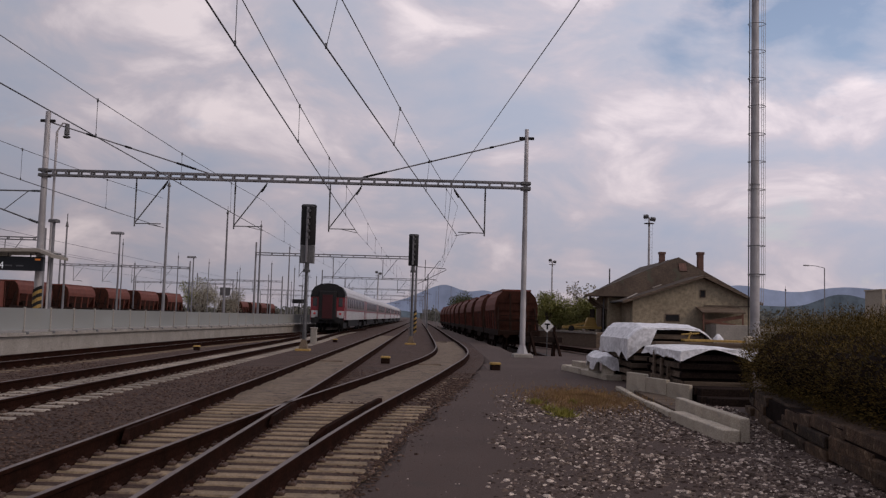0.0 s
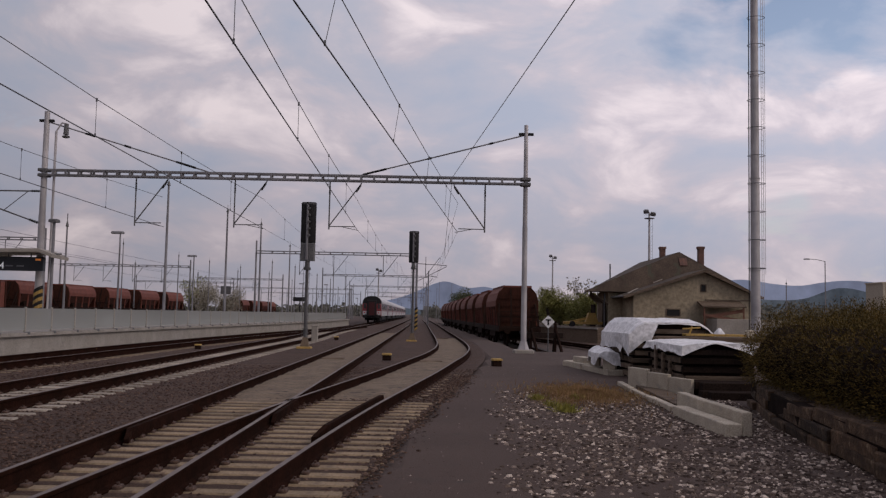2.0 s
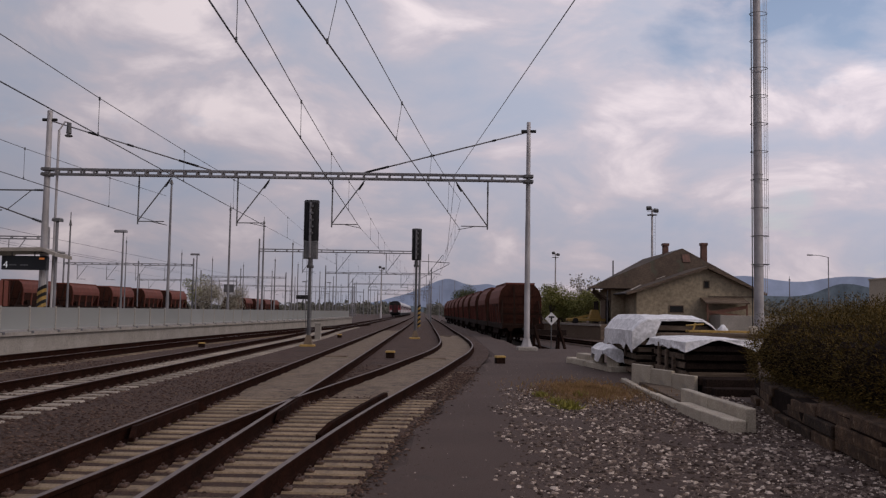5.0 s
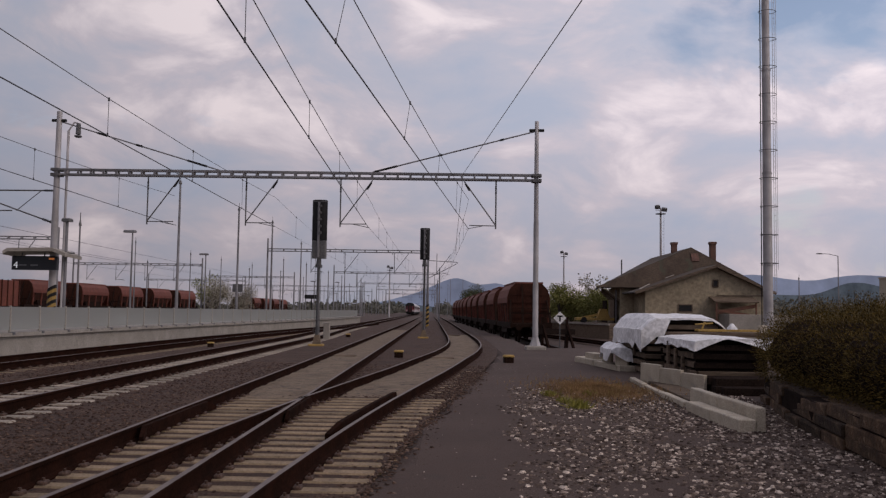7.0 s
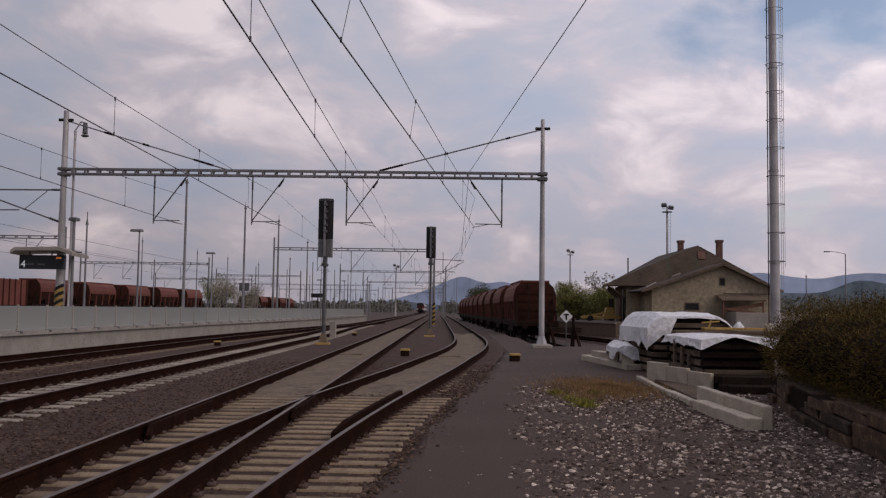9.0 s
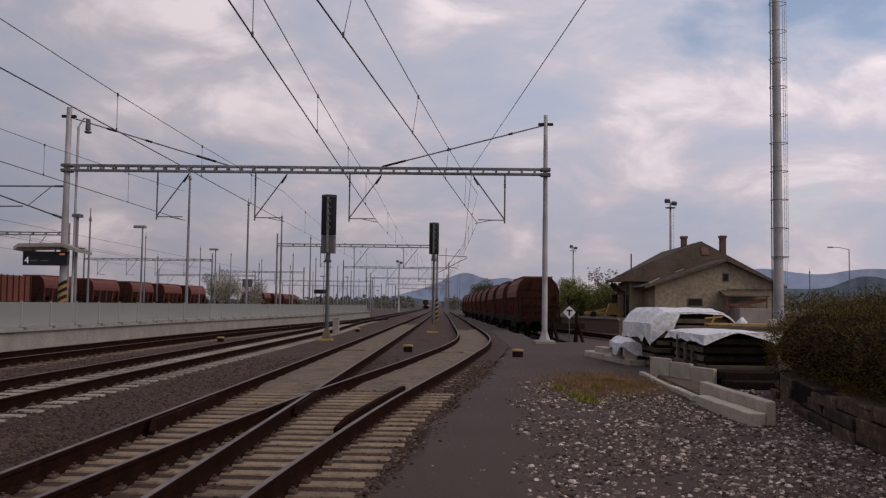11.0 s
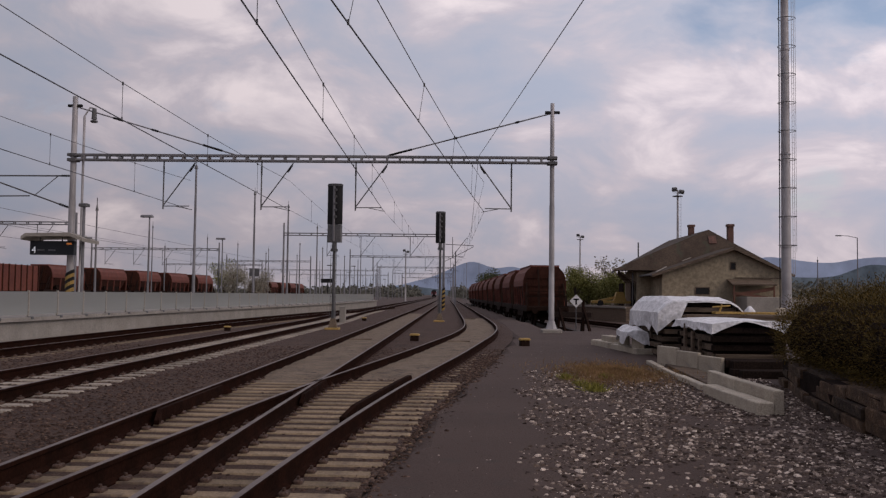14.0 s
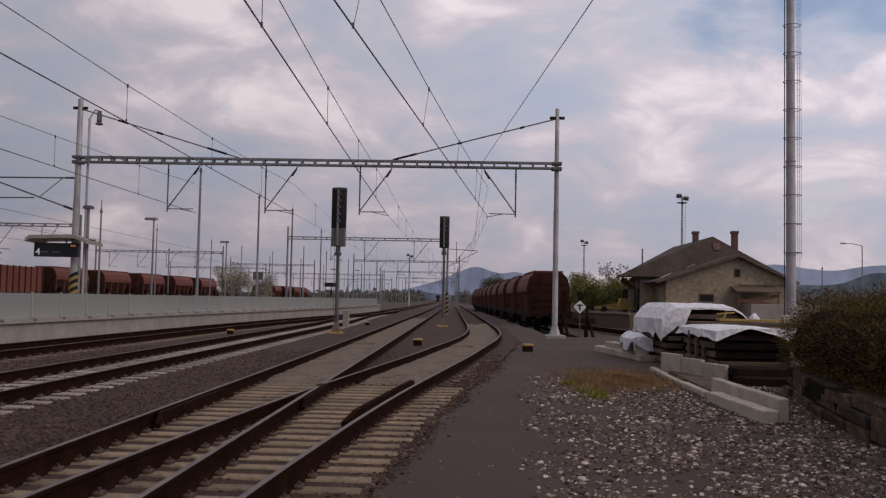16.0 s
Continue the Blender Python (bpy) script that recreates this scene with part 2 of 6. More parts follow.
M = {
    "path": material("path_gravel", (0.054, 0.034, 0.0275), (0.071, 0.047, 0.038), 0.95, scale=0.35, fine=45, bump=0.5, stain=((0.048, 0.034, 0.028), 1.7, 0.6)),
    "ballast": material("ballast", (0.046, 0.025, 0.018), (0.075, 0.043, 0.030), 0.95, scale=0.8, fine=26, bump=1.0, stain=((0.020, 0.014, 0.012), 12, 0.58), size=0.04),
    "dusty": material("dusty_infill", (0.195, 0.147, 0.105), (0.125, 0.093, 0.067), 0.95, scale=1.6, fine=30, bump=0.8, stain=((0.055, 0.043, 0.036), 6, 0.58), size=0.04),
    "oily": material("oily_ballast", (0.035, 0.03, 0.03), (0.055, 0.047, 0.044), 0.95, scale=1.0, fine=30, bump=0.8),
    "rail": material("rusty_rail", (0.024, 0.0095, 0.006), (0.013, 0.006, 0.004), 1.0, scale=3, fine=30, bump=0.2, spec=0.03),
    "railtop": material("polished_rail_head", (0.17, 0.138, 0.125), (0.11, 0.085, 0.076), 0.6, 0.25, scale=2, fine=50, bump=0.05),
    "sleeper": material("concrete_sleeper", (0.265, 0.196, 0.124), (0.15, 0.109, 0.070), 0.9, scale=3, fine=40, bump=0.4, stain=((0.10, 0.07, 0.055), 4, 0.56), each=0.3),
    "palesleeper": material("pale_concrete_sleeper", (0.34, 0.295, 0.245), (0.22, 0.185, 0.15), 0.9, scale=3, fine=40, bump=0.4, stain=((0.12, 0.085, 0.065), 4, 0.6), each=0.25),
    "clip": material("rusty_clip", (0.05, 0.028, 0.022), (0.09, 0.055, 0.04), 0.8, scale=20),
    "concrete": material("concrete", (0.325, 0.295, 0.26), (0.25, 0.228, 0.20), 0.9, scale=1.2, fine=25, bump=0.25, stain=((0.22, 0.205, 0.19), 2.5, 0.62)),
    "kerb": material("pale_concrete", (0.45, 0.395, 0.315), (0.36, 0.31, 0.245), 0.9, scale=4, fine=40, bump=0.25, stain=((0.28, 0.255, 0.225), 5, 0.62), each=0.1),
    "galv": material("galvanised_steel", (0.43, 0.41, 0.415), (0.36, 0.345, 0.35), 0.6, 0.25, scale=0.8, fine=0.5, bump=0.0),
    "poles": material("weathered_pole_steel", (0.22, 0.215, 0.225), (0.17, 0.165, 0.175), 0.65, 0.25, scale=0.8, fine=0.5, bump=0.0),
    "darksteel": material("dark_steel", (0.10, 0.10, 0.105), (0.14, 0.135, 0.135), 0.6, 0.4, scale=2, fine=20, bump=0.05),
    "wire": material("copper_wire", (0.07, 0.07, 0.075), (0.09, 0.085, 0.085), 0.5, 0.6, scale=2, bump=0),
    "black": material("matt_black", (0.014, 0.014, 0.016), (0.022, 0.021, 0.021), 0.6, spec=0.15, scale=4, bump=0.05),
    "yellow": material("yellow_paint", (0.42, 0.27, 0.075), (0.28, 0.185, 0.06), 0.7, scale=8, stain=((0.2, 0.14, 0.08), 14, 0.6)),
    "white": material("white_paint", (0.75, 0.74, 0.73), (0.62, 0.61, 0.6), 0.6, scale=5),
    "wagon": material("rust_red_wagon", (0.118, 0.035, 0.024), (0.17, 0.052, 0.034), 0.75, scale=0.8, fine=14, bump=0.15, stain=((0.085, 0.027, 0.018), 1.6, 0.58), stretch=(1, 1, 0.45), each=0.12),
    # Stained, darker copy of the wagon red; shade below the hood is painted in.
    "wagonlow": material("shaded_red_wagon_side", (0.034, 0.012, 0.008), (0.055, 0.019, 0.012), 0.9, scale=0.9, fine=12, bump=0.15, stain=((0.018, 0.009, 0.006), 1.4, 0.55), stretch=(1, 1, 0.4), each=0.2, spec=0.15),
    # Near-black steel of wagon running gear, buffer stop and trackside boxes.
    "wagondark": material("near_black_wagon_steel", (0.013, 0.007, 0.005), (0.022, 0.011, 0.008), 0.9, spec=0.08, scale=1.5, fine=14, bump=0.15),
    "coachred": material("coach_red", (0.22, 0.014, 0.022), (0.17, 0.012, 0.02), 0.4, scale=1, bump=0, spec=0.5),
    "coachdark": material("coach_dark_red", (0.055, 0.008, 0.010), (0.04, 0.006, 0.008), 0.6, scale=1, bump=0),
    "coachgrey": material("coach_grey_band", (0.16, 0.13, 0.135), (0.12, 0.10, 0.105), 0.35, scale=1, bump=0, spec=0.5),
    "coachwhite": material("coach_white", (0.48, 0.47, 0.48), (0.40, 0.39, 0.40), 0.45, scale=1, bump=0, spec=0.4),
    "coachglass": material("tinted_coach_glass", (0.085, 0.07, 0.072), (0.07, 0.058, 0.06), 0.2, scale=1, bump=0, spec=0.5),
    "glassdark": material("dark_glass", (0.02, 0.02, 0.024), (0.03, 0.03, 0.034), 0.12, scale=1, bump=0, spec=0.6),
    "roof": material("weathered_roof_tiles", (0.052, 0.037, 0.028), (0.085, 0.062, 0.046), 0.95, scale=0.7, fine=9, bump=0.4, stain=((0.06, 0.058, 0.042), 1.1, 0.58)),
    "plaster": material("aged_plaster", (0.34, 0.285, 0.20), (0.255, 0.21, 0.148), 0.95, scale=0.5, fine=3, bump=0.05, stain=((0.19, 0.16, 0.115), 0.35, 0.54)),
    "brick": material("chimney_brick", (0.16, 0.085, 0.065), (0.10, 0.06, 0.05), 0.9, scale=3, fine=12),
    "timber": material("old_timber", (0.18, 0.137, 0.103), (0.075, 0.055, 0.042), 0.95, spec=0.1, scale=3, fine=24, bump=0.4, stretch=(0.4, 3, 3), each=0.35),
    # Tarred wood; also colours dark solids that stand in for shade.
    "tar_and_shade": material("tarred_timber_and_shade", (0.014, 0.010, 0.009), (0.026, 0.018, 0.015), 0.95, spec=0.03, scale=3, fine=24, bump=0.4, each=0.3),
    "tarp": material("white_sheeting", (0.70, 0.69, 0.70), (0.58, 0.575, 0.59), 0.4, scale=1.5, fine=9, bump=0.15, spec=0.4),
    "wallstone": material("old_wall_stone", (0.036, 0.021, 0.013), (0.095, 0.058, 0.034), 0.95, scale=4, fine=18, bump=1.0, each=0.55, size=0.04, stain=((0.20, 0.14, 0.092), 6, 0.63)),
    "board": material("reddish_board", (0.17, 0.08, 0.055), (0.12, 0.06, 0.045), 0.85, scale=3),
    "bark": material("bark", (0.09, 0.075, 0.06), (0.05, 0.04, 0.035), 0.95, scale=6),
    "stone": island_material("loose_stones", [(0.0, (0.030, 0.020, 0.016)), (0.5, (0.095, 0.068, 0.055)), (0.8, (0.23, 0.178, 0.147)), (0.97, (0.62, 0.52, 0.44))]),
    "chip": island_material("ballast_stones", [(0.0, (0.026, 0.015, 0.011)), (0.75, (0.082, 0.049, 0.036)), (1.0, (0.15, 0.10, 0.075))]),
    "hedge": island_material("hedge_sprays", [(0.0, (0.042, 0.030, 0.008)), (0.6, (0.082, 0.057, 0.013)), (1.0, (0.15, 0.094, 0.024))], leaf=True),
    "leaf": island_material("spring_leaves", [(0.0, (0.095, 0.10, 0.028)), (0.6, (0.17, 0.17, 0.05)), (1.0, (0.27, 0.25, 0.09))], leaf=True),
    "darkleaf": island_material("dull_leaves", [(0.0, (0.045, 0.052, 0.028)), (0.6, (0.085, 0.095, 0.05)), (1.0, (0.13, 0.135, 0.07))], leaf=True),
    # Leaf tones greyed and lightened to carry the haze of distance.
    "farleaf": island_material("haze_greyed_scrub", [(0.0, (0.085, 0.085, 0.07)), (0.6, (0.125, 0.125, 0.105)), (1.0, (0.18, 0.17, 0.145))], leaf=True),
    "drygrass": island_material("dry_grass", [(0.0, (0.16, 0.095, 0.045)), (0.8, (0.28, 0.17, 0.085)), (1.0, (0.22, 0.17, 0.05))], leaf=True),
    "greengrass": island_material("green_grass", [(0.0, (0.13, 0.13, 0.025)), (1.0, (0.27, 0.24, 0.06))], leaf=True),
    "palegrey": material("bare_twigs", (0.30, 0.27, 0.21), (0.22, 0.20, 0.16), 0.95, scale=2),
    "panel": glass_material("clouded_panel", (0.32, 0.325, 0.31), 0.5, 0.4),
    "screen": material("display_glass", (0.012, 0.014, 0.018), (0.018, 0.02, 0.024), 0.3, scale=1, bump=0),
    "amber": glow_material("amber_lamps", (0.8, 0.25, 0.05), 0.16),
    "dimtext": material("dim_display_text", (0.13, 0.13, 0.14), (0.10, 0.10, 0.11), 0.5, bump=0),
    "glyph": glow_material("display_glyph", (0.8, 0.82, 0.85), 0.2),
    "redlamp": glow_material("red_lamp", (0.35, 0.02, 0.02), 0.15),
    # The blue of distance haze is mixed into both hill colours.
    "hill": material("haze_tinted_hill", (0.31, 0.38, 0.53), (0.33, 0.395, 0.54), 1.0, scale=0.001, fine=0.004, bump=0, spec=0),
    "hillnear": material("haze_tinted_wooded_hill", (0.10, 0.13, 0.16), (0.12, 0.15, 0.175), 1.0, scale=0.004, fine=0.03, bump=0, spec=0),
}


# ---- mesh helpers ----
class Shape:
    """Gathers simple solids into one mesh."""

    def __init__(self):
        self.v, self.f = [], []

    def add(self, verts, faces):
        k = len(self.v)
        self.v += [tuple(p) for p in verts]
        self.f += [tuple(i + k for i in q) for q in faces]
        return self

    def box(self, x0, x1, y0, y1, z0, z1, m=None):
        p = [Vector((x, y, z)) for z in (z0, z1) for x, y in ((x0, y0), (x1, y0), (x1, y1), (x0, y1))]
        if m:
            p = [m @ q for q in p]
        return self.add(p, [(3, 2, 1, 0), (4, 5, 6, 7), (0, 1, 5, 4), (1, 2, 6, 5), (2, 3, 7, 6), (3, 0, 4, 7)])

    def bevel_box(self, x0, x1, y0, y1, z0, z1, c=0.01, m=None):
        """A box whose upper and upright edges are cut off."""
        def ring(d, z):
            return [(x0 + d, y0 + c, z), (x0 + c, y0 + d, z), (x1 - c, y0 + d, z), (x1 - d, y0 + c, z), (x1 - d, y1 - c, z), (x1 - c, y1 - d, z), (x0 + c, y1 - d, z), (x0 + d, y1 - c, z)]
        rings = [ring(0, z0), ring(0, z1 - c), ring(c * 0.9, z1)]
        p = [Vector(q) for r in rings for q in r]
        if m:
            p = [m @ q for q in p]
        f = [tuple(reversed(range(8))), tuple(range(16, 24))]
        for k in (0, 8):
            f += [(k + i, k + (i + 1) % 8, k + 8 + (i + 1) % 8, k + 8 + i) for i in range(8)]
        return self.add(p, f)

    def tube(self, a, b, r0, r1=None, n=8, cap=True):
        a, b = Vector(a), Vector(b)
        r1 = r0 if r1 is None else r1
        d = (b - a).normalized()
        u = d.orthogonal().normalized()
        w = d.cross(u)
        p = []
        for c, r in ((a, r0), (b, r1)):
            p += [c + (u * math.cos(2 * math.pi * i / n) + w * math.sin(2 * math.pi * i / n)) * r for i in range(n)]
        f = [(i, (i + 1) % n, n + (i + 1) % n, n + i) for i in range(n)]
        if cap:
            f += [tuple(reversed(range(n))), tuple(range(n, 2 * n))]
        return self.add(p, f)

    def chain(self, pts, r, n=5):
        """One round rod through several points."""
        pts = [Vector(p) for p in pts]
        rings = []
        for i, p in enumerate(pts):
            d = (pts[min(i + 1, len(pts) - 1)] - pts[max(i - 1, 0)]).normalized()
            u = d.cross(Vector((0.3, 0.1, 1))).normalized()
            w = d.cross(u)
            rings.append([p + (u * math.cos(2 * math.pi * k / n) + w * math.sin(2 * math.pi * k / n)) * r for k in range(n)])
        return self.loft(rings)

    def beam(self, a, b, w, h):
        """A square bar from a to b."""
        a, b = Vector(a), Vector(b)
        d = (b - a).normalized()
        side = d.cross(Vector((0, 0, 1)))
        side = side.normalized() if side.length > 1e-4 else Vector((1, 0, 0))
        up = side.cross(d)
        p = [c + side * sx * w / 2 + up * sy * h / 2 for c in (a, b) for sx, sy in ((-1, -1), (1, -1), (1, 1), (-1, 1))]
        return self.add(p, [(3, 2, 1, 0), (4, 5, 6, 7), (0, 1, 5, 4), (1, 2, 6, 5), (2, 3, 7, 6), (3, 0, 4, 7)])

    def loft(self, rings, closed=True, caps=True):
        n = len(rings[0])
        f = []
        for k in range(len(rings) - 1):
            for i in range(n if closed else n - 1):
                f.append((k * n + i, k * n + (i + 1) % n, (k + 1) * n + (i + 1) % n, (k + 1) * n + i))
        if caps:
            f += [tuple(reversed(range(n))), tuple(range((len(rings) - 1) * n, len(rings) * n))]
        return self.add([p for r in rings for p in r], f)

    def ball(self, c, r, n=8, rings=5, squash=1.0):
        c = Vector(c)
        rr = []
        for j in range(1, rings):
            t = math.pi * j / rings
            rr.append([c + Vector((r * math.sin(t) * math.cos(2 * math.pi * i / n), r * math.sin(t) * math.sin(2 * math.pi * i / n), -r * squash * math.cos(t))) for i in range(n)])
        return self.loft(rr)


def mesh_of(name, shape, mat, smooth=False):
    me = bpy.data.meshes.new(name)
    me.from_pydata(shape.v, [], shape.f)
    me.materials.append(M[mat])
    if smooth:
        me.polygons.foreach_set("use_smooth", [True] * len(me.polygons))
        me.set_sharp_from_angle(angle=radians(40))
    me.update()
    return me


def part(name, shape, mat, parent=None, label="", smooth=False, m=None):
    ob = new(name, shape if isinstance(shape, bpy.types.Mesh) else mesh_of(name, shape, mat, smooth))
    ob.parent = parent
    if m is not None:
        ob.matrix_basis = m
    if label:
        ob["label"] = label
    return ob


def thing(name, label, category, m=None, group="", kind=""):
    ob = tagged(new(name), label, category, group, kind)
    ob.empty_display_size = 0.2
    if m is not None:
        ob.matrix_basis = m
    return ob


def solid(name, shape, mat, label, category="", kind="", group="", smooth=False, m=None):
    return tagged(part(name, shape, mat, None, "", smooth, m), label, category, group, kind)


# ---- plan of the tracks ----
RAIL_Z = 0.2
LOW = -0.6


def smooth(a, b, x):
    t = min(1, max(0, (x - a) / (b - a)))
    return t * t * (3 - 2 * t)


def bend(y):
    """The long left-hand bend of the running lines."""
    return -0.016 * y - 1.7e-5 * y * y


def curve_of(knots):
    ys, xs = [k[0] for k in knots], [k[1] for k in knots]
    sl = [(xs[min(i + 1, len(xs) - 1)] - xs[max(i - 1, 0)]) / (ys[min(i + 1, len(ys) - 1)] - ys[max(i - 1, 0)]) for i in range(len(xs))]

    def at(y):
        if y <= ys[0]:
            return xs[0] + sl[0] * (y - ys[0])
        if y >= ys[-1]:
            return xs[-1] + sl[-1] * (y - ys[-1])
        i = next(k for k in range(len(ys) - 1) if y <= ys[k + 1])
        h = ys[i + 1] - ys[i]
        t = (y - ys[i]) / h
        return (2 * t ** 3 - 3 * t ** 2 + 1) * xs[i] + (t ** 3 - 2 * t * t + t) * h * sl[i] + (-2 * t ** 3 + 3 * t * t) * xs[i + 1] + (t ** 3 - t * t) * h * sl[i + 1]
    return at


def line_one(y):
    return -3.0 + bend(y)


def line_two(y):
    return -7.35 + bend(y) - 0.75 * smooth(48, 80, y) * (1 - smooth(200, 420, y))


line_three = curve_of([(8, -12.1), (40, -12.1), (53, -11.75), (67, -11.1), (85, -10.0), (105, -9.25)])
line_four = curve_of([(-8, -2.72), (0, -2.6), (6, -2.42), (10, -2.18), (14, -1.85), (18, -1.43), (23, -0.88), (28, -0.4), (34, 0.15), (41, 0.5), (50, 0.5), (75, -0.05), (132, -1.4), (235, -4.2)])
platform_face = curve_of([(4, -13.7), (40, -13.7), (53, -13.2), (67, -12.6), (85, -12.2), (122, -12.5)])


def line_five(y):
    return 5.3 - 0.032 * (y - 61)


def line_six(y):
    return 11.3 - 0.135 * (y - 63)


def line_seven(y):
    return 17.6 - 0.135 * (y - 63)


def ground_z(x, y):
    """The station ground is level; the goods yard beside line five lies lower."""
    edge = line_five(y) - 1.9
    far = smooth(400, 900, math.hypot(x, y))
    bed = -0.18 * smooth(1.5, 1.3, x - line_four(y)) * smooth(-14.4, -13.8, x) * smooth(170, 120, y)
    return LOW * smooth(0, 0.5, x - edge) * smooth(43, 49, y) * (1 - far) + bed


# ---- ground ----
def spread_axis(near, far, n, m):
    a = [near * i / n for i in range(n + 1)]
    k = (far / near) ** (1 / m)
    return a + [near * k ** (i + 1) for i in range(m)]


xs = spread_axis(40, 4200, 100, 14)
xs = [-v for v in reversed(xs[1:])] + xs
ys = [-v for v in reversed(spread_axis(10, 4200, 10, 10)[1:])] + spread_axis(130, 4400, 130, 14)
g = Shape()
g.v = [(x, y, ground_z(x, y)) for y in ys for x in xs]
w = len(xs)
g.f = [(j * w + i, j * w + i + 1, (j + 1) * w + i + 1, (j + 1) * w + i) for j in range(len(ys) - 1) for i in range(w - 1)]
solid("ground", g, "path", "dark compacted gravel ground of a railway yard", "ground", "structure")


def strip(left, right, y0, y1, z, step=0.5, across=6, rough=0.012, seed=0):
    """A sheet between two curves, slightly uneven."""
    s = Shape()
    n = int((y1 - y0) / step)
    rows = []
    for j in range(n + 1):
        y = y0 + (y1 - y0) * j / n
        a, b = left(y), right(y)
        rows.append([(a + (b - a) * i / across, y, (z(a + (b - a) * i / across, y) if callable(z) else z) + rough * noise.noise((a + (b - a) * i / across * 2.0, y * 2.0, seed))) for i in range(across + 1)])
    return s.loft(rows, closed=False, caps=False)


solid("ballast_bed", strip(lambda y: platform_face(min(y, 120)) + 0.02, lambda y: line_four(y) + 1.46 + 0.06 * noise.noise((0, y * 0.9, 3)), -6, 160, lambda x, y: -0.012 + 0.014 * smooth(17.6, 17.0, y) * smooth(-1.4, -1.1, x - line_one(y)), 0.5, 40), "ballast", "brown stone ballast around the running lines", "ballast", "structure")
solid("ballast_infill", strip(lambda y: line_one(y) - 0.66, lambda y: line_one(y) + 0.66, 15.8, 75, lambda x, y: -0.03 + 0.085 * smooth(15.8, 18.2, y + 0.8 * noise.noise((x * 3, y, 1))), 0.25, 10, 0.03), "dusty", "pale dusty infill between the rails", "ballast", "structure")
solid("ballast_infill", strip(lambda y: line_four(y) - 0.66, lambda y: line_four(y) + 0.66, 16.6, 62, lambda x, y: -0.03 + 0.085 * smooth(16.6, 19.0, y + 0.8 * noise.noise((x * 3, y, 7))), 0.25, 10, 0.03), "dusty", "pale dusty infill between the rails of the curved line", "ballast", "structure")
solid("ballast_bed", strip(lambda y: line_five(y) - 1.75, lambda y: line_five(y) + 1.7, 49.5, 230, LOW + 0.05, 1.0, 6, 0.03), "oily", "black oily ballast under the goods wagons", "ballast", "structure")
solid("ballast_bed", strip(lambda y: line_six(y) - 1.5, lambda y: line_seven(y) + 1.5, 49.5, 110, LOW + 0.05, 1.0, 8, 0.03), "ballast", "brown ballast of the goods yard lines", "ballast", "structure")


# ---- tracks ----
PROFILE = [(-0.075, 0.0), (0.075, 0.0), (0.075, 0.013), (0.012, 0.035), (0.012, 0.125), (0.035, 0.14), (0.036, 0.165), (0.028, 0.172), (-0.028, 0.172), (-0.036, 0.165), (-0.035, 0.14), (-0.012, 0.125), (-0.012, 0.035), (-0.075, 0.013)]


RAIL_TALL = 1.14
FOOT = 0.172 * RAIL_TALL


def rail_mesh(at, offset, y0, y1, z, step=1.0, head=True):
    s = Shape()
    rings, y = [], y0
    while True:
        d = (at(y + 0.1) - at(y - 0.1)) / 0.2
        n = Vector((1, -d, 0)).normalized()
        c = Vector((at(y), y, z)) + n * offset
        rings.append([c + n * u + Vector((0, 0, v * RAIL_TALL)) for u, v in PROFILE])
        if y >= y1:
            break
        y = min(y1, y + step * (1 if y < 60 else 4))
    s.loft(rings)
    me = mesh_of("rail", s, "rail")
    me.materials.append(M["railtop"])
    if head:
        n = len(PROFILE)
        for k in range((len(rings) - 1) * n):
            if k % n == 7:
                me.polygons[k].material_index = 1
    return me


sleeper_shape = Shape().bevel_box(-1.3, 1.3, -0.13, 0.13, -0.14, 0.0, 0.025)
sleeper_mesh = mesh_of("sleeper", sleeper_shape, "sleeper")
pale_mesh = mesh_of("sleeper", sleeper_shape, "palesleeper")
clip_mesh = mesh_of("rail_clip", Shape().bevel_box(-0.04, 0.04, -0.065, 0.065, 0, 0.035, 0.012).tube((0, 0, 0), (0, 0, 0.06), 0.016, n=6), "clip")


def clips(parent, places, z=0.0):
    for c in places:
        for d in (-0.118, 0.118):
            part("rail_clip", clip_mesh, "clip", parent, m=pose(c + d, 0, z))


def track(label, at, y0, y1, z, sleepers, pitch, clips_to=0, head=True, top=0.012, one_sleeper=None):
    t = thing("railway_track", label, "track")
    for side in (-0.7525, 0.7525):
        part("rail", rail_mesh(at, side, y0, y1, z - FOOT, head=head), "rail", t)
    y = sleepers[0]
    while y < sleepers[1]:
        d = (at(y + 0.1) - at(y - 0.1)) / 0.2
        m = pose(at(y), y, z - FOOT + top, 0, 0, -math.degrees(math.atan(d)) + random.uniform(-0.4, 0.4))
        so = part("sleeper", one_sleeper or sleeper_mesh, "sleeper", t, m=m)
        if y < clips_to:
            clips(so, (-0.7525, 0.7525))
        y += pitch
    return t


one = track("straight main line on concrete sleepers with rusty rail sides", line_one, -8, 420, RAIL_Z, (17.4, 26), 0.6, 26, top=-0.02)
two = track("main line on pale concrete sleepers with polished rails", line_two, -2, 700, RAIL_Z, (-1.5, 90), 0.6, 45, top=0.008, one_sleeper=pale_mesh)
three = track("platform line with rusty rails on concrete sleepers", line_three, 5, 104, RAIL_Z, (5.5, 70), 0.6, 30, top=-0.005)
four = track("line curving out of a turnout on concrete sleepers", line_four, -8, 235, RAIL_Z, (17.7, 26), 0.6, 26, top=-0.015)
five = track("siding with dull rails in black ballast", line_five, 52, 230, LOW + 0.2, (52.5, 62), 0.6, head=False)
six = track("yard line with dull rails before a loading ramp", line_six, 50, 110, LOW + 0.2, (50, 75), 0.6, head=False)
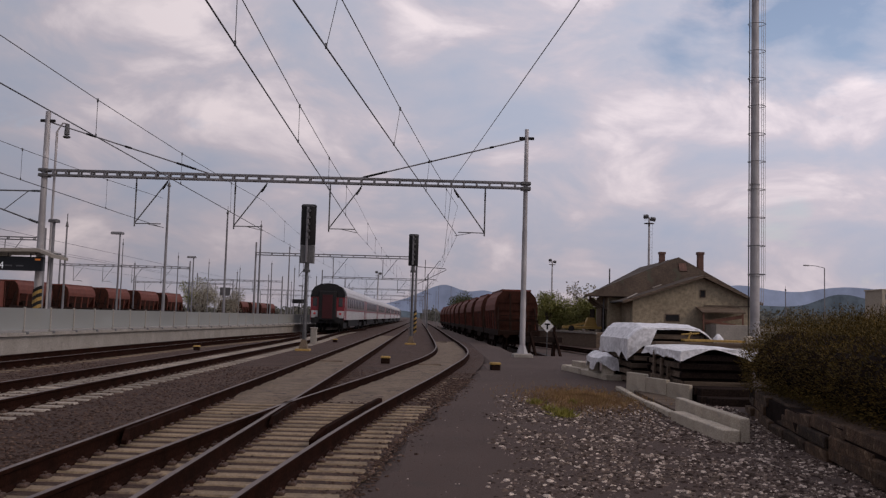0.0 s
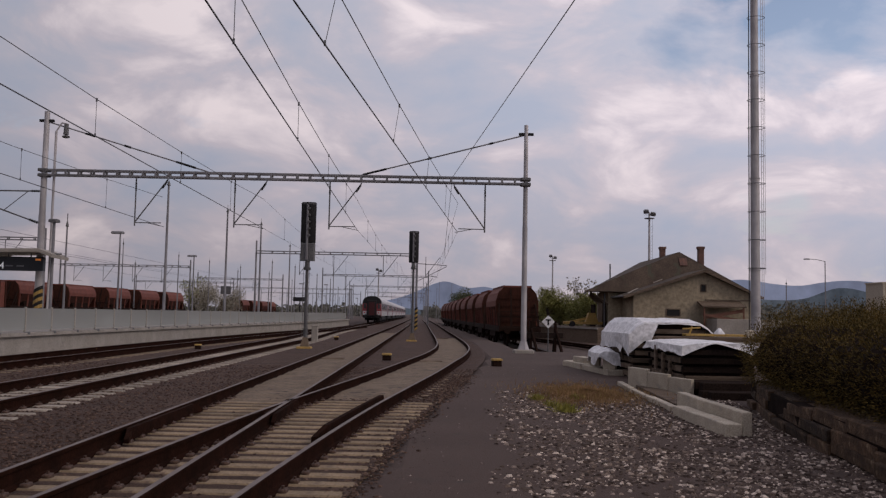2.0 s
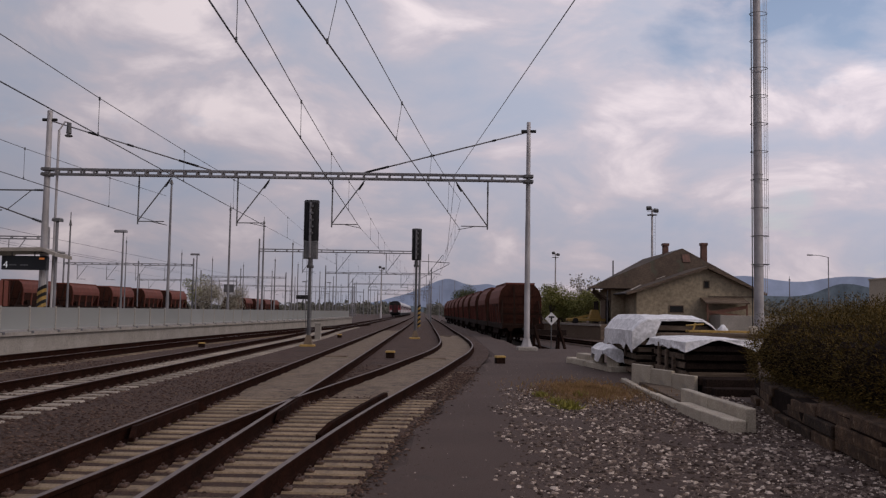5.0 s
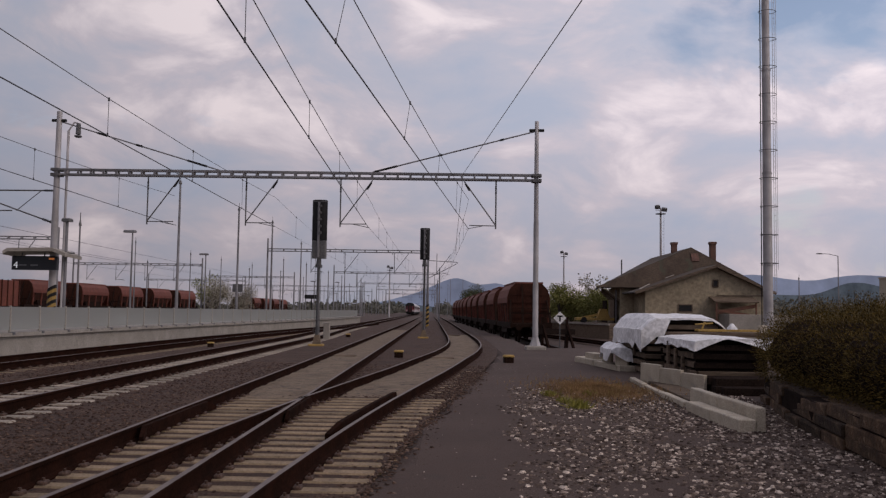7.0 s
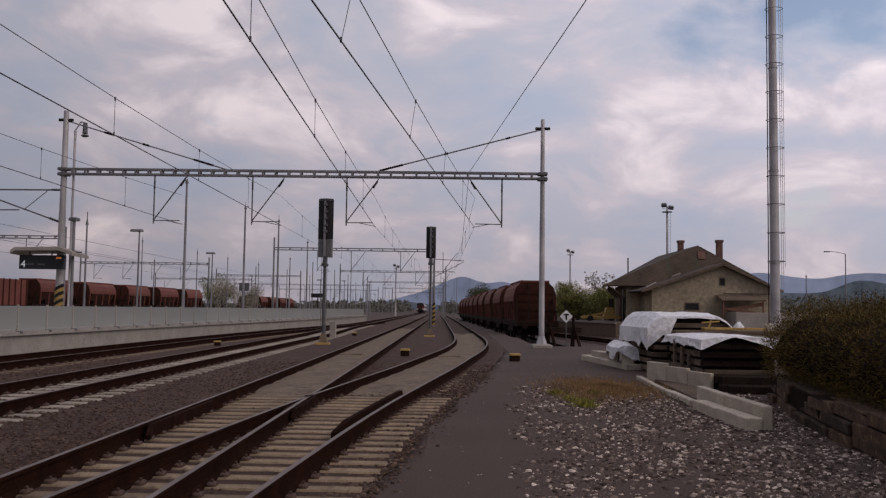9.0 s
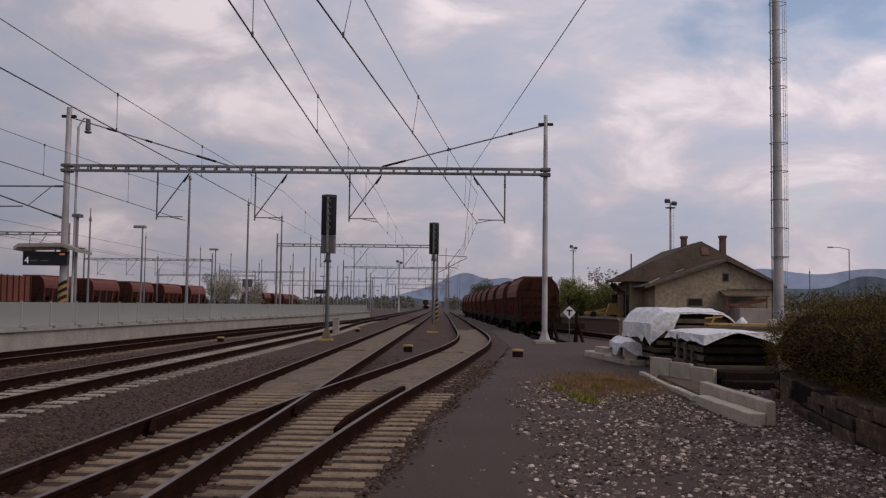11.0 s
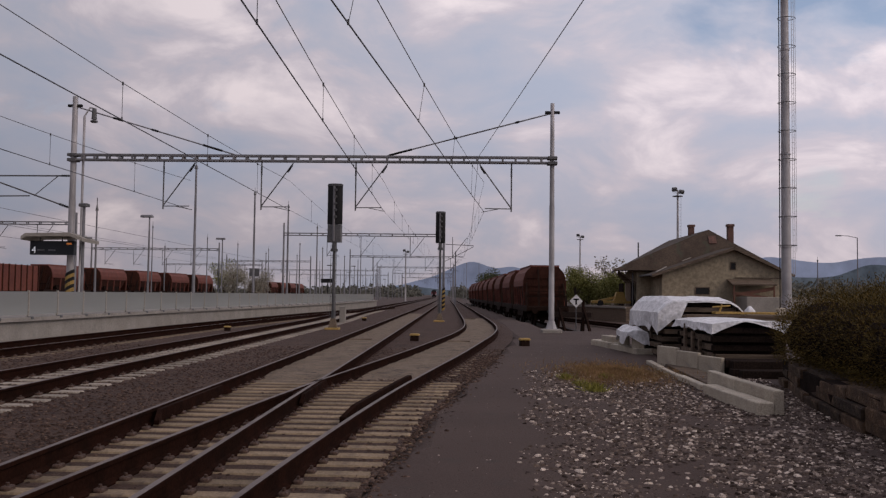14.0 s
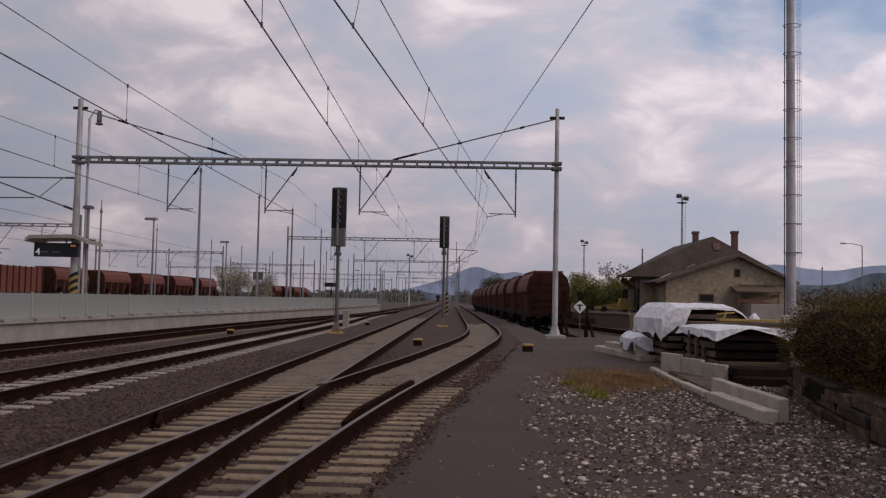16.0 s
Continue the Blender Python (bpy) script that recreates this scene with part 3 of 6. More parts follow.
seven = track("yard line with dull rails beside a loading ramp", line_seven, 52, 110, LOW + 0.2, (52, 75), 0.6, head=False)

# turnout: long bearers under both lines, the crossing nose and the check rails
turnout = thing("railway_turnout", "railway turnout with long concrete bearers and a crossing nose", "turnout")
y = -7.325
while y < 17.2:
    a, b = line_one(y) - 1.25, line_four(y) + 1.42 + random.uniform(-0.05, 0.05)
    sh = Shape().bevel_box(a, b, -0.115, 0.115, -0.13, 0.014, 0.025)
    so = part("bearer", sh, "sleeper", turnout, m=pose(0, y, RAIL_Z - FOOT, 0, 0, -0.6))
    if y > 3:
        clips(so, (line_one(y) - 0.7525, line_one(y) + 0.7525, line_four(y) - 0.7525, line_four(y) + 0.7525), 0.014)
    y += 0.475


def bar_along(at, offset, y0, y1, z0, z1, w, flare=0.0):
    """A low bar beside a rail, its ends bent away from it."""
    rings = []
    for q in range(13):
        y = y0 + (y1 - y0) * q / 12
        x = at(y) + offset + flare * (1 if q in (0, 12) else 0)
        zt = z1 - (0.1 if q in (0, 12) else 0)
        rings.append([(x - w / 2, y, z0), (x + w / 2, y, z0), (x + w / 2, y, zt), (x - w / 2, y, zt)])
    return Shape().loft(rings)


part("check_rail", bar_along(line_four, 0.585, 11.3, 16.6, 0.04, 0.22, 0.065, -0.06), "rail", turnout)
part("check_rail", bar_along(line_one, -0.65, 11.0, 14.6, 0.04, 0.19, 0.06, 0.06), "rail", turnout)
for off in (-0.07, 0.07):
    part("wing_rail", bar_along(line_one, 0.7525 + off, 13.0, 15.6, 0.04, 0.185, 0.05), "rail", turnout)


# ---- overhead line gantries ----
GANTRY_Y = 41.0


def insulator(s, a, b, r=0.06):
    a, b = Vector(a), Vector(b)
    for i in range(5):
        p = a.lerp(b, 0.15 + 0.7 * i / 4)
        d = (b - a).normalized() * 0.03
        s.tube(p - d, p + d, r, r * 0.6, 8)
    return s.tube(a, b, r * 0.4)


def portal(y, left, right, base_l, base_r, drops, label, top=10.4, detail=True, beam_z=7.78, mast_r=0.175):
    t = thing("catenary_gantry", label, "gantry")
    n = 10 if detail else 6
    for x, b, tp, r in ((left, base_l, top + 0.2, mast_r), (right, base_r, top, mast_r * (0.76 if detail else 1))):
        mast = part("mast", Shape().tube((x, y, b), (x, y, tp * 0.55), r, r * 0.9, n).tube((x, y, tp * 0.55), (x, y, tp), r * 0.84, r * 0.7, n), "galv" if detail else "poles", t, smooth=True)
        if detail:
            part("clamp", Shape().bevel_box(x - 0.22, x + 0.22, y - 0.25, y + 0.25, beam_z - 0.2, beam_z - 0.06, 0.03).bevel_box(x - 0.22, x + 0.22, y - 0.25, y + 0.25, beam_z + 0.04, beam_z + 0.17, 0.03), "darksteel", mast)
            part("foundation", Shape().bevel_box(x - 0.45, x + 0.45, y - 0.45, y + 0.45, b - 0.5, b + 0.06, 0.05), "concrete", mast)
            part("foot_flange", Shape().tube((x, y, b), (x, y, b + 0.45), 0.28, r, 6), "galv", mast)
            part("stay_bracket", Shape().bevel_box(x - 0.34, x + 0.34, y - 0.06, y + 0.06, tp - 0.48, tp - 0.36, 0.02), "black", mast)
    sh = Shape()
    for dz in (-0.115, 0.115):
        for dy in (-0.16, 0.16):
            sh.beam((left, y + dy, beam_z + dz), (right, y + dy, beam_z + dz), 0.07, 0.08)
    q = left + 0.45
    while q < right:
        for dy in (-0.16, 0.16):
            sh.beam((q, y + dy, beam_z - 0.115), (q, y + dy, beam_z + 0.115), 0.08, 0.08)
        sh.beam((q, y - 0.16, beam_z + 0.1), (q, y + 0.16, beam_z + 0.1), 0.05, 0.05)
        q += 0.585 if detail else 1.2
    part("cross_beam", sh, "poles", t)
    for x, side, mess in drops:
        post = part("drop_post", Shape().tube((x, y, beam_z - 0.14), (x, y, 5.42), 0.035, n=6), "darksteel", t)
        ar = Shape().tube((x, y, 5.58), (x + side * 1.45, y, beam_z - 0.2), 0.03, n=6).tube((x, y, 5.56), (x + side * 1.2, y, 5.57), 0.022, n=6).tube((x + side * 0.6, y, 5.55), (x + side * 1.35, y, 5.40), 0.015, n=5)
        part("bracket_arm", ar, "darksteel", post)
        if detail:
            part("insulator", insulator(Shape(), (x, y, 7.0), (x, y, 7.45), 0.05), "black", post)
            part("insulator", insulator(Shape(), (x + side * 1.2, y, 7.15), (x + side * 1.42, y, 7.5), 0.055), "black", post)
    return t


main = portal(GANTRY_Y, -18.3, 3.7, 0.55, 0.1, [(-14.08, 1, 0), (-9.56, 1, 0), (-5.23, 1, 0), (1.86, -1, 0)], "grey steel overhead line portal spanning four tracks")
for a, b in (((-18.3, GANTRY_Y, 10.15), (-10.8, GANTRY_Y, 7.95)), ((3.7, GANTRY_Y, 9.95), (-3.8, GANTRY_Y, 7.95))):
    part("stay_rod", Shape().tube(a, b, 0.032, n=6), "poles", main)
for f0, f1 in ((0.30, 0.36), (0.54, 0.58), (0.86, 0.98)):
    part("insulator", Shape().tube(Vector((-18.3, 41, 10.15)).lerp(Vector((-10.8, 41, 7.95)), f0 - 0.06), Vector((-18.3, 41, 10.15)).lerp(Vector((-10.8, 41, 7.95)), f1 - 0.06), 0.05, n=8), "black", main)
for f0, f1 in ((0.2, 0.225), (0.575, 0.6), (0.85, 0.99)):
    part("insulator", Shape().tube(Vector((3.7, 41, 9.95)).lerp(Vector((-3.8, 41, 7.95)), f0), Vector((3.7, 41, 9.95)).lerp(Vector((-3.8, 41, 7.95)), f1), 0.05, n=8), "black", main)
sl = Shape().tube((-17.85, 41, 0.8), (-17.85, 41, 9.7), 0.06, n=8).tube((-17.85, 41, 9.7), (-17.6, 41, 10.1), 0.035, n=6).tube((-17.6, 41, 10.1), (-17.4, 41, 10.05), 0.035, n=6)
sp = part("side_pole", sl, "galv", main, smooth=True)
part("hanging_lamp", Shape().tube((-17.4, 41, 10.05), (-17.4, 41, 9.55), 0.10, 0.13, 8).ball((-17.4, 41, 9.45), 0.18, 10, 6, 0.4), "darksteel", sp)

for gy, lft, rgt, lab in ((93, -19.25, -2.66, "overhead line portal further down the lines"), (147, -19.5, -2.3, "distant overhead line portal"), (205, -21.0, -3.6, "distant overhead line portal"), (265, -22.5, -5.0, "far overhead line portal"), (330, -24.5, -6.8, "far overhead line portal")):
    portal(gy, lft, rgt, -0.1, -0.1, [(line_two(gy) - 5.0, 1, 0), (line_two(gy) - 1.5, 1, 0), (line_one(gy) - 1.5, 1, 0), (line_four(gy) - 1.3, 1, 0)][(0 if gy < 150 else 1):], lab, 8.7, False, 7.72, 0.13)


# ---- overhead wires ----
SUPPORTS = [-16.0, 41.0, 93.0, 147.0, 205.0, 265.0, 330.0]


def wire_line(label, at, z_c, z_m, spans, shifts, lean=0.0):
    t = thing("overhead_wire", label, "wire", group="overhead wires")
    for i in spans:
        c, ms = Shape(), Shape()
        y0, y1 = SUPPORTS[i], SUPPORTS[i + 1]
        a, b = at(y0) + shifts[i % len(shifts)], at(y1) + shifts[(i + 1) % len(shifts)]
        c.tube((a, y0, z_c), (b, y1, z_c), 0.013 if i == 0 else 0.007, n=5)
        n = 8
        pts = [Vector((a + (b - a) * j / n + (lean * (1 - j / n) if i == 0 else 0), y0 + (y1 - y0) * j / n, z_m - 0.55 * 4 * (j / n) * (1 - j / n))) for j in range(n + 1)]
        ms.chain(pts, 0.009 if i == 0 else 0.006)
        for p in pts[1:-1]:
            part("dropper", Shape().chain([(a + (b - a) * (p.y - y0) / (y1 - y0), p.y, z_c - 0.02), (a + (b - a) * (p.y - y0) / (y1 - y0), p.y, z_c + 0.06)], 0.018).chain([(a + (b - a) * (p.y - y0) / (y1 - y0), p.y, z_c), p], 0.006, 4).chain([p - Vector((0, 0, 0.05)), p + Vector((0, 0, 0.03))], 0.022), "wire", t)
        part("contact_wire", c, "wire", t)
        part("messenger_wire", ms, "wire", t)


wire_line("contact wire and messenger wire over a main line", line_one, 5.42, 6.75, range(6), (0.65, -0.25, 0.2))
wire_line("contact wire and messenger wire over a main line", line_two, 5.42, 6.75, range(6), (0.3, -0.2))
wire_line("contact wire and messenger wire over the platform line", line_three, 5.42, 6.75, range(1), (0.0, -0.75))
wire_line("contact wire and messenger wire over the curved line", line_four, 5.42, 6.75, range(3), (-1.24, 0.12, -0.2), 0.3)
solid("feeder_wire", Shape().tube((0.36, GANTRY_Y, 7.94), (2.27, 16.27, 7.4), 0.011, n=5).tube((2.27, 16.27, 7.4), (4.3, -9, 7.4), 0.011, n=5).tube((0.36, GANTRY_Y, 7.94), (0.05, GANTRY_Y + 20, 5.5), 0.011, n=5), "wire", "slack feeder wire running from the portal beam", "wire", group="overhead wires")


# ---- light signals ----
def light_signal(x, y, height, long, box, wide, label):
    """height: top of the head; long: head; box: height of the relay box under it; wide: half width."""
    t = thing("light_signal", label, "railway signal", pose(x, y, 0))
    part("base_block", Shape().bevel_box(-0.36, 0.3, -0.3, 0.3, -0.12, 0.08, 0.03), "yellow", t, "yellow painted base")
    part("foot", Shape().loft([[(-0.2, -0.18, 0.08), (0.2, -0.18, 0.08), (0.2, 0.18, 0.08), (-0.2, 0.18, 0.08)], [(-0.1, -0.1, 0.5), (0.1, -0.1, 0.5), (0.1, 0.1, 0.5), (-0.1, 0.1, 0.5)]]), "dusty", t, "pale concrete foot")
    low = height - long - box
    part("post", Shape().tube((0, 0, 0.45), (0, 0, low + 0.1), 0.085, 0.07, 10).tube((0, 0, low - 0.42), (0, 0, low - 0.3), 0.16, 0.17, 10).tube((0, 0, low - 0.3), (0, 0, low), 0.12, 0.1, 10), "darksteel", t, smooth=True)

    def oval(z, k):
        return [(wide * k * math.cos(q), 0.04 + 0.19 * k * math.sin(q), z) for q in (2 * math.pi * i / 18 for i in range(18))]
    if box:
        part("relay_box", Shape().bevel_box(-wide * 0.9, wide * 0.95, -0.14, 0.18, low, low + box + 0.02, 0.05), "darksteel", t, "dark grey relay box")
    top = height
    head = part("signal_head", Shape().loft([oval(top - long, 0.94), oval(top - long + 0.04, 1.0), oval(top - 0.05, 1.0), oval(top, 0.93)]), "black", t, smooth=True)
    part("head_rim", Shape().loft([oval(top - 0.1, 1.03), oval(top - 0.04, 1.03)]), "darksteel", head)
    part("back_rib", Shape().bevel_box(-0.075, 0.03, -0.21, -0.12, low + 0.05, top - 0.12, 0.02), "poles", head, "grey cable duct")
    n = int(long / 0.36)
    for i in range(n):
        z = top - 0.3 - i * (long - 0.35) / n
        part("lamp_can", Shape().tube((0.05, -0.12, z), (0.05, -0.25, z), 0.075, 0.06, 8), "darksteel", head)
        part("visor", Shape().tube((0, 0.18, z), (0, 0.42, z - 0.03), 0.1, n=8), "black", head)
    lad = Shape()
    for q in (-0.13, 0.13):
        lad.tube((q, -0.16, 0.5), (q, -0.16, low), 0.012, n=4)
    for i in range(int((low - 0.5) / 0.3)):
        lad.tube((-0.13, -0.16, 0.6 + i * 0.3), (0.13, -0.16, 0.6 + i * 0.3), 0.01, n=4)
    part("ladder", lad, "darksteel", t)
    return t


light_signal(-6.25, 41.6, 6.72, 1.9, 0.82, 0.35, "black light signal on a grey post with a yellow foot")
light_signal(-1.81, 55.6, 6.76, 1.95, 0.0, 0.3, "black light signal on a grey post beside a striped mast")


def stripes(x, y, z0, z1, r, parent):
    """Slanting black and yellow rings round a post."""
    n = 10
    h = (z1 - z0) / n
    for i in range(n):
        ring = Shape()
        pts = [[(x + r * math.cos(a), y + r * math.sin(a), z0 + h * (i + j) + 0.6 * r * math.cos(a)) for a in (2 * math.pi * q / 12 for q in range(12))] for j in (0, 1)]
        ring.loft(pts)
        part("stripe", ring, "black" if i % 2 else "yellow", parent)


second = bpy.data.objects["catenary_gantry.001"]
stripes(-2.66, 93, 0.05, 2.3, 0.165, second)
part("cantilever", Shape().tube((-2.66, 93, 6.85), (0.4, 93, 6.7), 0.035, n=6).tube((-2.66, 93, 5.0), (0.4, 93, 6.6), 0.03, n=6), "darksteel", second)
part("relay_cabinet", Shape().bevel_box(-7.34, -7.0, 51.2, 51.5, 0, 0.86, 0.03).bevel_box(-7.37, -6.97, 51.17, 51.53, 0.86, 0.92, 0.02), "concrete", None)
tagged(bpy.data.objects["relay_cabinet"], "small pale grey relay cabinet beside a signal", "cabinet")


def box_lamp(x, y, s, label):
    t = thing("ground_box", label, "trackside box", pose(x, y, 0, 0, 0, random.uniform(-20, 20)))
    part("body", Shape().bevel_box(-0.16 * s, 0.16 * s, -0.14 * s, 0.14 * s, 0, 0.2 * s, 0.02), "wagondark", t)
    part("lid", Shape().bevel_box(-0.18 * s, 0.18 * s, -0.16 * s, 0.16 * s, 0.2 * s, 0.27 * s, 0.03), "yellow", t)


box_lamp(1.82, 29.9, 0.95, "small black trackside box with a yellow lid")
box_lamp(-1.93, 32.3, 0.95, "small black trackside box with a yellow lid")
box_lamp(-13.0, 34.0, 0.7, "small black trackside box with a yellow lid")
box_lamp(-10.3, 38.5, 0.78, "small black trackside box with a yellow lid")
box_lamp(-6.39, 55.2, 0.8, "small black trackside box with a yellow lid")


def sleeper_plate(at, y):
    solid("switch_plate", Shape().bevel_box(-0.62, 0.15, -0.2, 0.2, 0.05, 0.1, 0.02), "timber", "flat brownish plate between the rails", "plate", m=pose(at(y), y, 0))


sleeper_plate(line_one, 31.5)
sleeper_plate(line_four, 31.0)
sleeper_plate(line_four, 60.0)


# ---- hopper wagons ----
def arc_profile(top=3.55, half=1.5):
    """Half-round upper body, seen from the end."""
    return [(-1.05, 1.35), (-half, 2.05), (-half, 2.55), (-1.34, 3.1), (-0.92, top), (0.92, top), (1.34, 3.1), (half, 2.55), (half, 2.05), (1.05, 1.35)]


def hopper_wagon():
    """A wagon along y with its rail at z = 0, 12.6 m long over the buffers."""
    t = thing("hopper_wagon", "rust-red steel hopper wagon standing on a siding", "goods wagon", group="hopper wagons")
    up = 0.55
    p = [(x, z + up) for x, z in arc_profile()]
    barrel = [q for q in p if q[1] > 2.9]
    barrel = [(-1.5, 2.72)] + barrel + [(1.5, 2.72)]
    body = part("body", Shape().loft([[(x * k, y, z) for x, z in barrel] for y, k in ((-4.15, 0.9), (-4.05, 1.0), (4.05, 1.0), (4.15, 0.9))]), "wagon", t)
    lower = [(-1.05, 1.75), (-1.47, 2.7), (1.47, 2.7), (1.05, 1.75)]
    hop = Shape().loft([[(x, y, z) for x, z in lower] for y in (-3.4, 3.4)])
    for e in (-1, 1):
        hop.loft([[(-1.0, e * 3.3, 1.75), (1.0, e * 3.3, 1.75), (1.0, e * 3.3, 2.72), (-1.0, e * 3.3, 2.72)], [(-1.4, e * 4.0, 2.68), (1.4, e * 4.0, 2.68), (1.4, e * 4.0, 2.74), (-1.4, e * 4.0, 2.74)]])
        hop.box(-1.25, 1.25, e * 4.05 - 0.04, e * 4.05 + 0.04, 2.75, 3.8)
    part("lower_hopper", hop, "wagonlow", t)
    for e in (-1, 1):
        ew = Shape().loft([[(x * 0.985, e * 4.16 + d, z) for x, z in [(-1.35, 1.32)] + barrel + [(1.35, 1.32)]] for d in (-0.02, 0.02)])
        for z in (1.7, 2.2, 2.75, 3.3):
            ew.box(-1.3, 1.3, e * 4.2 - 0.04, e * 4.2 + 0.04, z - 0.05, z + 0.05)
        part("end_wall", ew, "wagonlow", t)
    for y in (-3.95, -2.0, 0, 2.0, 3.95):
        for sx in (-1, 1):
            part("side_post", Shape().beam((sx * 1.36, y, 1.3), (sx * 1.46, y, 2.72), 0.12, 0.12), "wagon", t)
    part("top_rim", Shape().box(-1.0, 1.0, -4.2, -4.05, 4.05, 4.17).box(-1.0, 1.0, 4.05, 4.2, 4.05, 4.17).box(-0.99, -0.87, -4.05, 4.05, 4.08, 4.18).box(0.87, 0.99, -4.05, 4.05, 4.08, 4.18), "wagon", body)
    part("underframe", Shape().bevel_box(-1.35, 1.35, -5.9, 5.9, 1.05, 1.32, 0.03).box(-1.42, -1.3, -5.9, 5.9, 0.98, 1.38).box(1.3, 1.42, -5.9, 5.9, 0.98, 1.38), "wagondark", t)
    part("discharge_chute", Shape().loft([[(-1.2, -2.6, 1.9), (1.2, -2.6, 1.9), (1.2, 2.6, 1.9), (-1.2, 2.6, 1.9)], [(-1.35, -2.2, 0.6), (1.35, -2.2, 0.6), (1.35, 2.2, 0.6), (-1.35, 2.2, 0.6)]]), "wagondark", t)
    for e in (-1, 1):
        fr = Shape()
        for x in (-1.36, -0.5, 0.5, 1.36):
            fr.beam((x, e * 5.55, 1.2), (x * 0.93, e * 4.2, 2.9 if abs(x) > 1 else 3.9), 0.1, 0.1)
            fr.beam((x, e * 5.0, 1.2), (x, e * 4.4, 2.3), 0.09, 0.09)
        fr.beam((-1.36, e * 5.2, 2.0), (1.36, e * 5.2, 2.0), 0.08, 0.1)
        fr.beam((-1.36, e * 5.55, 1.3), (1.36, e * 5.55, 1.3), 0.1, 0.14)
        part("end_frame", fr, "wagondark", t)
        rl = Shape()
        for x in (-1.3, 1.3):
            rl.tube((x, e * 5.85, 1.3), (x, e * 5.85, 2.35), 0.022, n=5)
        rl.tube((-1.3, e * 5.85, 2.35), (1.3, e * 5.85, 2.35), 0.022, n=5)
        part("handrail", rl, "wagondark", t)
        for x in (-0.875, 0.875):
            part("buffer", Shape().tube((x, e * 5.85, 1.05), (x, e * 6.2, 1.05), 0.09, n=8).tube((x, e * 6.2, 1.05), (x, e * 6.3, 1.05), 0.22, n=10), "wagondark", t)
        part("coupling_hook", Shape().beam((0, e * 5.85, 1.0), (0, e * 6.15, 0.95), 0.08, 0.14), "black", t)
        bog = Shape()
        for x in (-1.0, 1.0):
            bog.loft([[(x - 0.06, e * 4.0 + u, v), (x + 0.06, e * 4.0 + u, v)] [::1] + [(x + 0.06, e * 4.0 + u, v + 0.22), (x - 0.06, e * 4.0 + u, v + 0.22)] for u, v in ((-1.3, 0.55), (-0.6, 0.62), (0, 0.42), (0.6, 0.62), (1.3, 0.55))])
        bog.box(-1.0, 1.0, e * 4.0 - 0.15, e * 4.0 + 0.15, 0.6, 0.95)
        b = part("bogie", bog, "wagondark", t)
        for u in (-0.9, 0.9):
            ws = Shape().tube((-0.9, e * 4.0 + u, 0.46), (0.9, e * 4.0 + u, 0.46), 0.07, n=8)
            for x in (-0.75, 0.75):
                ws.tube((x - 0.065, e * 4.0 + u, 0.46), (x + 0.065, e * 4.0 + u, 0.46), 0.46, n=18)
            part("wheelset", ws, "wagondark", b)
    return t


wagon = hopper_wagon()
wagon_y = 67.3
wagon.matrix_basis = pose(line_five(wagon_y), wagon_y, LOW + 0.2, 0, 0, 1.83)
for i in range(1, 10):
    y = wagon_y + 12.7 * i
    copy_thing(wagon, pose(line_five(y), y, LOW + 0.2, 0, 0, 1.83))


def far_siding(y):
    return -47.0 + 0.02 * (y - 140)


for i in range(5):
    y = 103.4 + 12.7 * i
    copy_thing(wagon, pose(far_siding(y), y, 0.35, 0, 0, -1.0))
for i in range(5):
    y = 228 + 12.9 * i
    copy_thing(wagon, pose(-53.5, y, 0.35, 0, 0, 0))


def box_wagon(y):
    t = thing("open_wagon", "brown ribbed open goods wagon behind the platform", "goods wagon", pose(far_siding(y), y, 0.35, 0, 0, -1.0))
    part("body", Shape().bevel_box(-1.45, 1.45, -6.3, 6.3, 1.2, 3.9, 0.04), "wagon", t)
    for i in range(11):
        q = -6.0 + i * 1.2
        part("side_post", Shape().box(1.45, 1.53, q - 0.07, q + 0.07, 1.2, 3.95), "wagonlow", t)
    part("underframe", Shape().box(-1.3, 1.3, -6.4, 6.4, 0.95, 1.2), "wagondark", t)
    for u in (-4.5, 4.5):
        part("bogie", Shape().box(-1.1, 1.1, u - 1.2, u + 1.2, 0.0, 0.96), "wagondark", t)


box_wagon(90.2)
box_wagon(76.6)


# ---- passenger train ----
def coach_ring(k, y, z_low=1.05):
    p = [(-1.41, z_low), (-1.415, 2.9), (-1.34, 3.35), (-1.1, 3.72), (-0.6, 3.98), (0, 4.05), (0.6, 3.98), (1.1, 3.72), (1.34, 3.35), (1.415, 2.9), (1.41, z_low)]
    return [(x * k, y, z) for x, z in p]


def band(y0, y1, z0, z1, x=1.42):
    s = Shape()
    for sx in (-1, 1):
        a, b = sorted((sx * (x - 0.04), sx * x))
        s.box(a, b, y0, y1, z0, z1)
    return s


